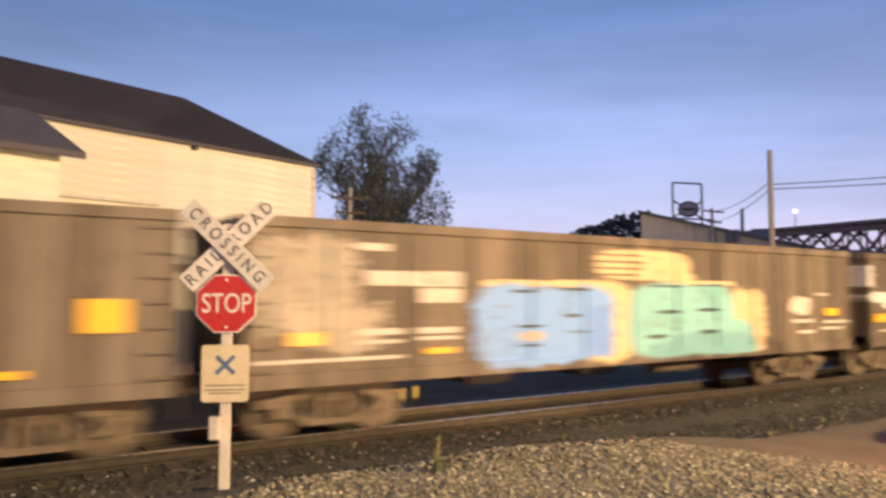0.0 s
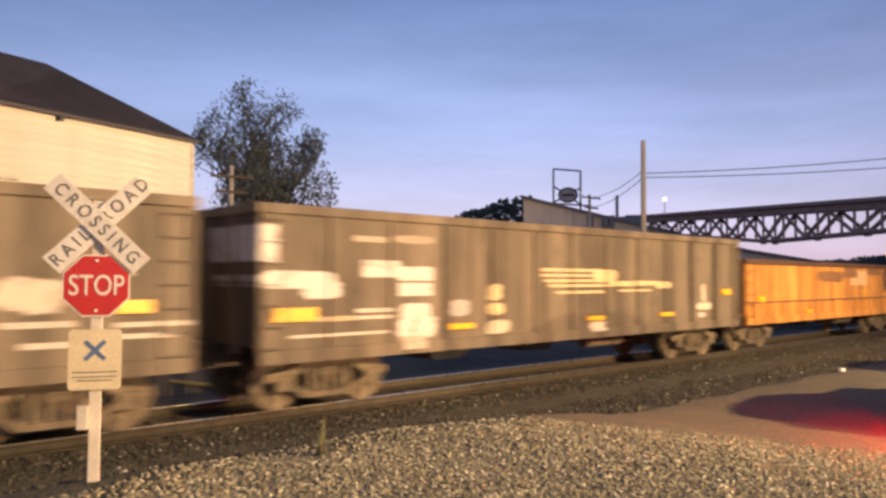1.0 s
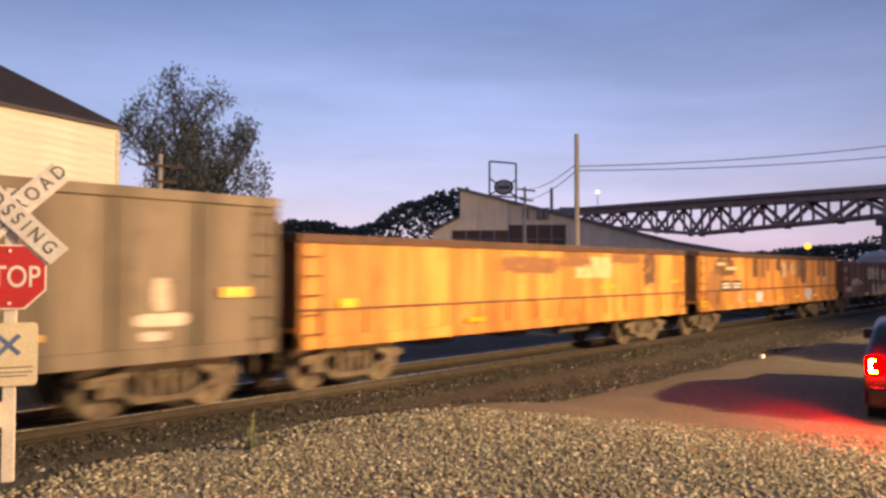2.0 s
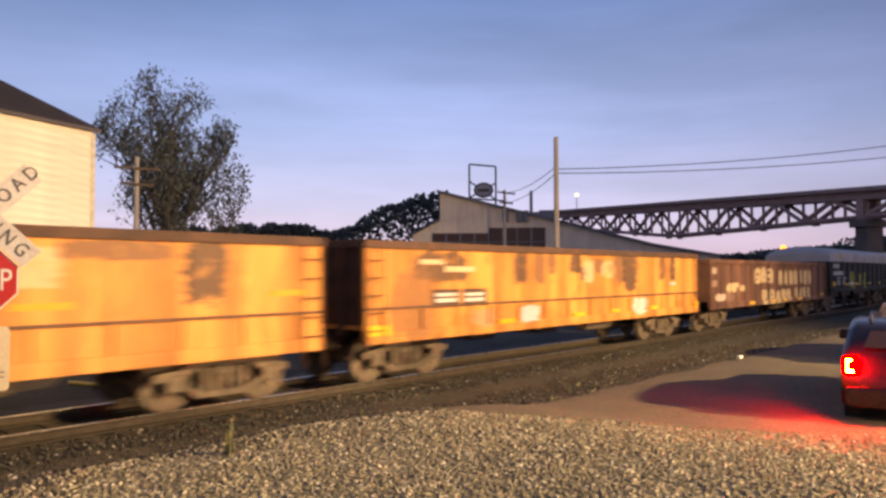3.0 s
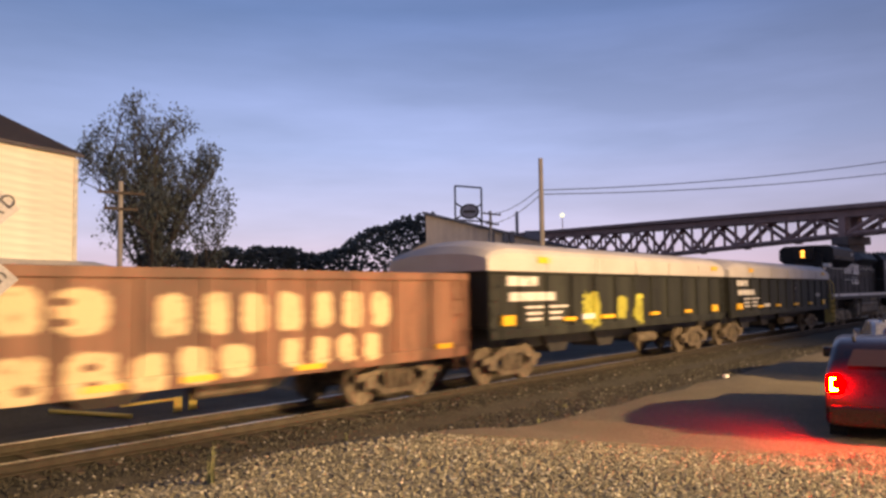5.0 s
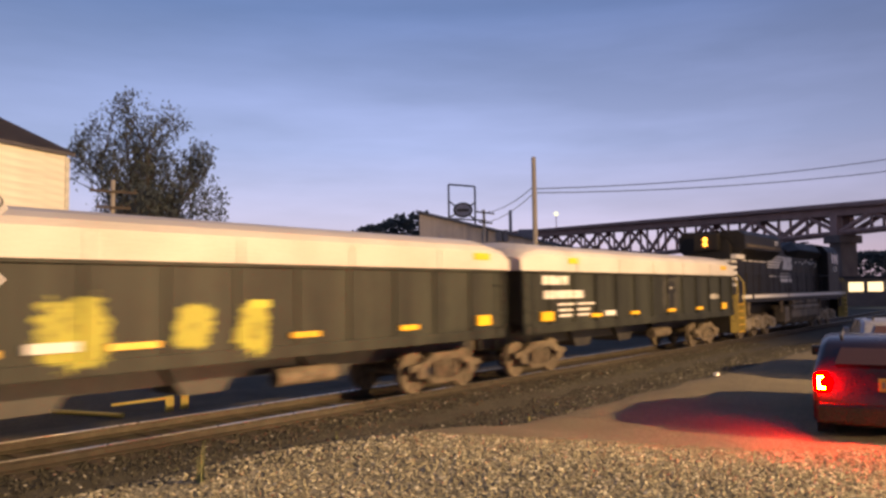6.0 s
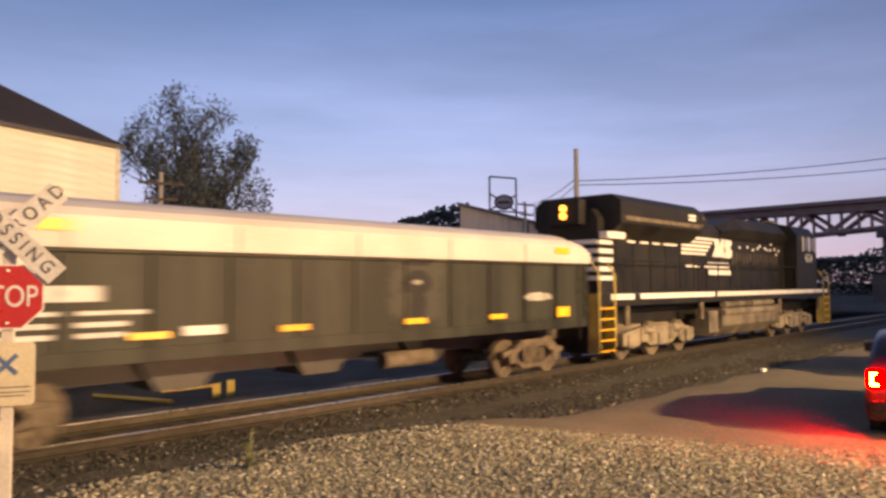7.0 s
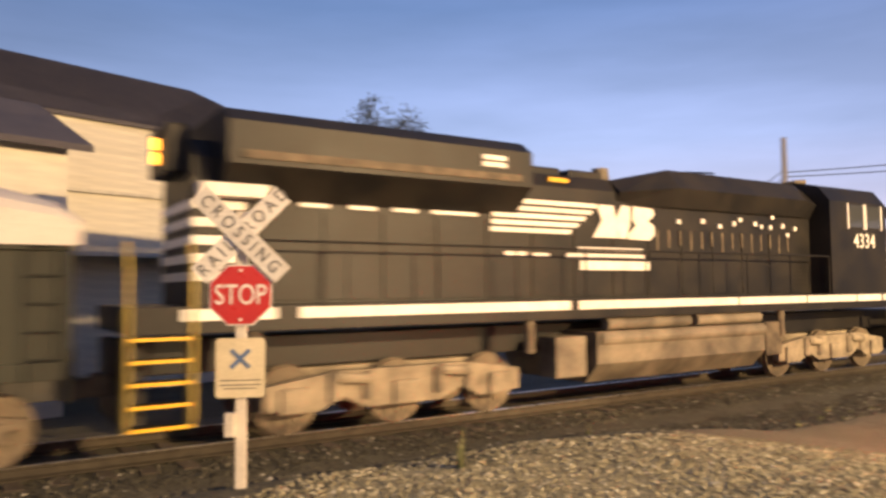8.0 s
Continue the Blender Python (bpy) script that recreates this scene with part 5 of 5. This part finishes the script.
    box(bm, -3.6, -2.85, -1.42, -.9, .55, 1.3, .03)
    part("battery_box", bm, LOCO_LOW, loco)
    bm = bmesh.new()
    tube(bm, (-2.5, -1.38, 1.22), (2.6, -1.38, 1.22), .14, seg=14)
    part("air_reservoir", bm, LOCO_LOW, loco)
    for x0, x1, z in ((-2.3, .1, 1.5), (.3, 2.5, 1.5)):
        bm = bmesh.new()
        tube(bm, (x0, -1.36, z), (x1, -1.36, z), .12, seg=14)
        part("air_reservoir", bm, LOCO_LOW, loco)
    for x in (-9.2, -4.2, 3.3, 8.4):
        bm = bmesh.new()
        tube(bm, (x, -1.4, 1.05), (x, -1.4, 1.62), .09, seg=10)
        part("sand_pipe", bm, GRIMY, loco)
    bm = bmesh.new()
    tube(bm, (6.2, 0, 4.84), (6.2, 0, 5.0), .05, seg=8)
    for dy in (-.16, 0, .16):
        tube(bm, (6.0, dy, 5.0), (6.5, dy, 5.02), .03, .07, 8)
    part("air_horn", bm, LOCO_LOW, cab)
    for x in (-8.2, -6.6, -5.0):
        bm = bmesh.new()
        tube(bm, (x, 0, 4.83), (x, 0, 4.90), .6, seg=24)
        part("radiator_fan", bm, LOCO_LOW, hood)
    bm = bmesh.new()
    tube(bm, (-1.0, 0, 4.4), (-1.0, 0, 4.8), .22, .18, 12)
    part("exhaust_stack", bm, LOCO_LOW, hood)
    # more glints of the hood, made as small white plates
    for x in (1.1, 2.2, 3.0, 3.6, 4.1, 4.6):
        bm = bmesh.new()
        box(bm, x, x + .12, -.995, -.952, 3.62 - .1 * (x % 1), 3.72 - .1 * (x % 1))
        part("warning_plate", bm, WHITE, hood)
    bm = bmesh.new()
    box(bm, 2.7, 3.3, -1.42, -1.2, .62, 1.38, .03)
    part("equipment_box", bm, GRIMY, loco)
    # steps and handrails at both ends
    for k in (-1, 1):
        st, end = (10.1, 10.62) if k < 0 else (8.85, 9.92)
        for i in range(5):
            bm = bmesh.new()
            box(bm, *sorted((k * st, k * (st + .75))), -1.52, -1.2, .40 + i * .29, .435 + i * .29)
            tread = part("step", bm, LOCO_PAINT, loco, "steel step with yellow edge")
            bm = bmesh.new()
            box(bm, *sorted((k * st, k * (st + .75))), -1.545, -1.521, .395 + i * .29, .44 + i * .29)
            part("step_edge", bm, YELLOW, tread)
        for x in (st - .05, st + .77):
            bm = bmesh.new()
            box(bm, *sorted((k * x, k * (x + .03))), -1.5, -1.2, .38, 1.98)
            side = part("step_side", bm, STEPYELLOW, loco, "faded yellow step side plate")
            bm = bmesh.new()
            tube(bm, (k * (x + .015), -1.53, .5), (k * (x + .015), -1.53, 2.5), .03, seg=8)
            tube(bm, (k * (x + .015), -1.53, 2.5), (k * (x + .015), -1.3, 2.85), .03, seg=8)
            part("grab_iron", bm, STEPYELLOW, side, "yellow grab iron")
        bm = bmesh.new()
        box(bm, *sorted((k * end, k * (end + .24))), -1.15, 1.15, .35, 1.5, .03)
        part("pilot", bm, LOCO_PAINT, loco)
        bm = bmesh.new()
        box(bm, *sorted((k * (end + .18), k * (end + .52))), -.17, .17, .72, 1.04, .03)
        part("coupler", bm, GRIMY, loco)
    for y in (-1.46, 1.46):
        bm = bmesh.new()
        tube(bm, (-9.4, y, 2.92), (5.3, y, 2.92), .02, seg=6)
        for i in range(10):
            x = -9.4 + i * 1.633
            tube(bm, (x, y, 1.98), (x, y, 2.92), .018, seg=6)
        part("handrail", bm, LOCO_PAINT, loco)
    for x in (-6.6, 5.95):
        bogie_parts(loco, x, (-1.9, 0, 1.9), {"frame": GEAR["frame6"], "wheelset": GEAR["wheelset6"]})
    return loco


LOCO = locomotive()


# ---------------------------------------------------------------- waiting car
CARPAINT = mat("dark_car_paint", (.028, .014, .014), (.022, .012, .012), .25, .2, 2, 60, 0)
TYRE = mat("tyre_rubber", (.02, .02, .02), None, .9)
TAIL = glow("brake_light_red", (1.0, .0010, .0003), 900)
TAILHOT = glow("brake_bulb", (1.0, .45, .12), 60)
PLATE = mat("plate_yellow", (.50, .30, .05), (.42, .25, .04), .5)


def build_car(name, label, gx, gy, heading, body_paint, lens, lit):
    """A hatchback; local y forward, x to the right, rear bumper at y = 0."""
    suv = thing(name, pose(gx, gy, ground_z(gx, gy) - .12, 0, 0, heading), label, "car")
    suv.scale = (1.08, 1.08, 1.08)
    W, L = .93, 4.55
    side = [(.0, .38), (-.02, .62), (.06, .98), (.16, 1.06), (.55, 1.36), (1.1, 1.44), (2.4, 1.42), (3.3, 1.06), (4.3, .98), (4.5, .75), (4.52, .38), (4.1, .26), (.4, .26)]
    bm = bmesh.new()
    rings = []
    for x, f, lift in ((-W, .0, 0), (-W + .10, .0, .0), (W - .10, 0, 0), (W, 0, 0)):
        inner = abs(x) < W - .05
        rings.append([bm.verts.new(((x * (1 - max(0, z - 1.0) * .26)), y if inner else y + (.06 if y < 1 else -.06), z if inner else z - (.03 if z > .5 else -.03))) for y, z in side])
    for r0, r1 in zip(rings, rings[1:]):
        for i in range(len(side)):
            j = (i + 1) % len(side)
            bm.faces.new((r0[i], r0[j], r1[j], r1[i])).smooth = True
    bm.faces.new(rings[0])
    bm.faces.new(rings[-1][::-1])
    part("body", bm, body_paint, suv, "dark glossy car body")
    bm = bmesh.new()
    q = [(-.66, .205, 1.12), (.66, .205, 1.12), (.58, .475, 1.32), (-.58, .475, 1.32)]
    a = [bm.verts.new((x, y - .02, z)) for x, y, z in q]
    b = [bm.verts.new((x, y + .03, z)) for x, y, z in q]
    bm.faces.new(a), bm.faces.new(b[::-1])
    for i in range(4):
        bm.faces.new((a[i], a[(i + 1) % 4], b[(i + 1) % 4], b[i]))
    part("rear_window", bm, glass("rear_glass", (.05, .03, .03), .08), suv, "dark rear window")
    bm = bmesh.new()
    box(bm, -.88, .88, -.09, .06, .36, .62, .04)
    part("rear_bumper", bm, body_paint, suv)
    for k in (-1, 1):
        bm = bmesh.new()
        box(bm, *sorted((k * .74, k * .90)), -.035, .06, .78, 1.0, .03)
        tail = part("brake_light", bm, lens, suv, "lit red brake light" if lit else "unlit red tail light")
        if lit:
            bm = bmesh.new()
            prism(bm, [(k * u, z) for u, z in ((.87, .80), (.87, .98), (.79, .98), (.79, .95), (.835, .94), (.835, .845), (.77, .835), (.77, .80))], "y", -.05, -.036)
            part("bulb", bm, TAILHOT, tail, "glaring bulb behind the lens")
        bm = bmesh.new()
        box(bm, *sorted((k * .92, k * 1.06)), 2.75, 2.9, 1.02, 1.18, .03)
        part("wing_mirror", bm, body_paint, suv)
        bm = bmesh.new()
        box(bm, *sorted((k * .56, k * .60)), .9, 2.3, 1.41, 1.47, .012)
        part("roof_rail", bm, BLACK, suv)
        for y in (.85, 3.6):
            bm = bmesh.new()
            tube(bm, (k * .70, y, .33), (k * .915, y, .33), .335, seg=28)
            wheel = part("wheel", bm, TYRE, suv)
            bm = bmesh.new()
            tube(bm, (k * .90, y, .33), (k * .93, y, .33), .21, seg=20)
            part("rim", bm, RAILHEAD, wheel)
    bm = bmesh.new()
    box(bm, -.16, .16, -.035, .02, .80, .96, .008)
    plate = part("number_plate", bm, PLATE, suv, "yellow number plate")
    for i in range(5):
        bm = bmesh.new()
        box(bm, -.12 + i * .05, -.085 + i * .05, -.039, -.0352, .84, .92)
        part("plate_bar", bm, SIGNINK, plate)


build_car("suv", "dark SUV waiting with its brake lights on", 9.06, 8.12, -46, CARPAINT, TAIL, True)
build_car("hatchback", "pale silver car waiting on the asphalt lane", 14.75, 12.75, -42, mat("silver_car_paint", (.42, .42, .43), (.36, .36, .37), .3, .4, 2, 60, 0), SIGNRED, False)


# ---------------------------------------------------------------- distant lights
def far_lamp(name, x, y, z, r, material, label):
    lampthing = thing(name, pose(x, y, -.74), label, "street lamp")
    bm = bmesh.new()
    tube(bm, (0, 0, -.3), (0, 0, z + .74), .1, .07, 8)
    part("mast", bm, BLACK, lampthing)
    bm = bmesh.new()
    bmesh.ops.create_uvsphere(bm, u_segments=12, v_segments=8, radius=r, matrix=Matrix.Translation((0, 0, z + .74)))
    part("lantern", bm, material, lampthing, "glowing amber lantern")


far_lamp("street_lamp", 58.0, 68.9, 4.4, .35, glow("sodium_lamp", (1.0, .42, .05), 2.4), "tall street lamp glowing amber")


def build_lit_building():
    b = thing("lit_building", pose(80.5, 76.5, -.74, 0, 0, -46.5), "low dark building with lit windows", "building")
    bm = bmesh.new()
    box(bm, -5, 5, 0, 6, -.3, 3.6)
    part("wall", bm, CONCRETE, b)
    bm = bmesh.new()
    box(bm, -5.3, 5.3, -.3, 6.3, 3.6, 3.9)
    part("roof", bm, BLACK, b)
    lit = glow("lit_window", (1.0, .80, .45), 1.7)
    for x in (-1.7, .5, 2.7):
        bm = bmesh.new()
        box(bm, x, x + 1.7, -.06, -.01, 1.9, 3.1)
        part("window", bm, lit, b, "brightly lit window")


build_lit_building()

# ---------------------------------------------------------------- loose stones, weeds and litter
def lot_place(rng):
    while True:
        r, a = 3.5 + 12 * rng.random() ** 1.2, radians(rng.uniform(-34, 52))
        x, y = r * math.sin(a), r * math.cos(a)
        if NX.x * x + NX.y * y < 6.85 + .5 * noise.noise((x * .7, y * .7, 9)) and (not on_apron(x, y) or rng.random() < .10):
            return x, y, rough_z(x, y) + .004


def ballast_place(rng):
    s, q = rng.uniform(-14, 34), rng.uniform(7.0, MID_Q - .85)
    p = AX * s + NX * q
    z = rough_z(p.x, p.y)
    f = (q - (MID_Q - 3.9)) / 2.1
    if f > 0:
        z = max(z, RAIL_Z - .42 + min(1, f) * .23)
    return p.x, p.y, z + .005


stones("gravel", 40000, lot_place, (.009, .034), STONE, "loose pale gravel stones on the lot", "gravel", 11)
stones("ballast", 34000, ballast_place, (.018, .045), BALLAST, "loose dark ballast stones beside the track", "ballast", 12)

GRASS = mat("dry_grass", (.34, .33, .16), (.22, .24, .09), .8, 0, 6, 40, 0)


def tuft(x, y, h, blades, seed, label):
    rng = random.Random(seed)
    bm = bmesh.new()
    for _ in range(blades):
        a, lean = rng.uniform(0, 6.28), rng.uniform(.02, .3)
        px, py, hh, w = rng.gauss(0, .02), rng.gauss(0, .02), h * rng.uniform(.5, 1), rng.uniform(.004, .009)
        d = Vector((math.cos(a), math.sin(a), 0))
        side = Vector((-d.y, d.x, 0)) * w
        rows_ = []
        for f in (0, .4, .75, 1):
            c = Vector((px, py, hh * f)) + d * lean * hh * f * f
            rows_.append((bm.verts.new(c - side * (1.05 - f)), bm.verts.new(c + side * (1.05 - f))))
        for r0, r1 in zip(rows_, rows_[1:]):
            bm.faces.new((r0[0], r0[1], r1[1], r1[0]))
    ob = new("grass_tuft", mesh_of("grass_tuft", bm, GRASS))
    ob.matrix_basis = pose(x, y, ground_z(x, y))
    tagged(ob, label, "grass")


tuft(-.06, 7.5, .40, 28, 1, "dry upright weed in the gravel")
for i in range(16):
    rng_ = random.Random(100 + i)
    s_, q_ = rng_.uniform(-4, 14), rng_.uniform(6.8, 8.2)
    p_ = AX * s_ + NX * q_
    tuft(p_.x, p_.y, rng_.uniform(.05, .12), 12, 200 + i, "low weeds at the foot of the ballast")

LEMON = mat("lemon_paint", (.92, .76, .20), (.85, .68, .15), .5, 0, 5, 40, .1)


def build_barrier():
    """A low yellow stop beside the far rail: two plates, a bar and a rod on the ground."""
    m = on_track(BAR_S, BAR_Q, 0)
    p = m.translation
    low = thing("yellow_barrier", on_track(BAR_S, BAR_Q, ground_z(p.x, p.y)), "low yellow steel barrier with two upright plates beyond the track", "barrier")
    for x in (0, .36):
        bm = bmesh.new()
        box(bm, x - .10, x + .10, -.02, .02, -.1, .32 + x * .12, .01)
        part("plate", bm, LEMON, low, "yellow upright plate")
    bm = bmesh.new()
    box(bm, -1.3, -.10, -.03, .03, .25, .31, .01)
    part("bar", bm, LEMON, low)
    bm = bmesh.new()
    tube(bm, (-1.85, 2.1, .05), (-1.1, -.1, .05), .045, seg=8)
    part("rod", bm, LEMON, low, "pale yellow rod near the ground")


BAR_S, BAR_Q = 8.8, 15.15
build_barrier()

LITTER = mat("litter_paper", (.75, .72, .68), None, .7)
bm_ = bmesh.new()
box(bm_, -.09, .09, -.05, .05, 0, .08, .02)
ob_ = new("paper_cup", mesh_of("paper_cup", bm_, LITTER))
ob_.matrix_basis = pose(12.1, 16.0, rough_z(12.1, 16.0) + .03, 0, 0, 30)
tagged(ob_, "crumpled white paper cup on the gravel", "litter")


# ---------------------------------------------------------------- movement
OFFSET = [(0.0, -0.95), (0.1, 0.85), (0.25, 3.25), (0.5, 7.05), (1.0, 14.15), (2.0, 28.3), (4.0, 56.5), (4.5, 63.82), (5.0, 70.85), (6.0, 85.1), (6.5, 92.3), (7.0, 99.7), (7.5, 107.78), (8.0, 115.4)]
FIRST, PITCH = 19.7, 16.2


def along(t):
    return float(np.interp(t, [a for a, _ in OFFSET], [b for _, b in OFFSET]))


def motions():
    for i, car in enumerate(CARS):
        s = FIRST + PITCH * (i - 1.5)
        walk(car, [(t, on_track(s - d, MID_Q, RAIL_Z)) for t, d in OFFSET])
    walk(LOCO, [(t, on_track(FIRST + PITCH * 6 + 11.15 - d, MID_Q, RAIL_Z)) for t, d in OFFSET])
    for ws in WHEELS:
        x, r = ws.location.x, .52 if ws.data.name.startswith("wheelset6") else .46
        walk(ws, [(k / 30, pose(x, 0, .46 if r < .5 else .52, 0, -math.degrees(along(k / 30) / r) % 360, 0)) for k in range(241)])


motions()
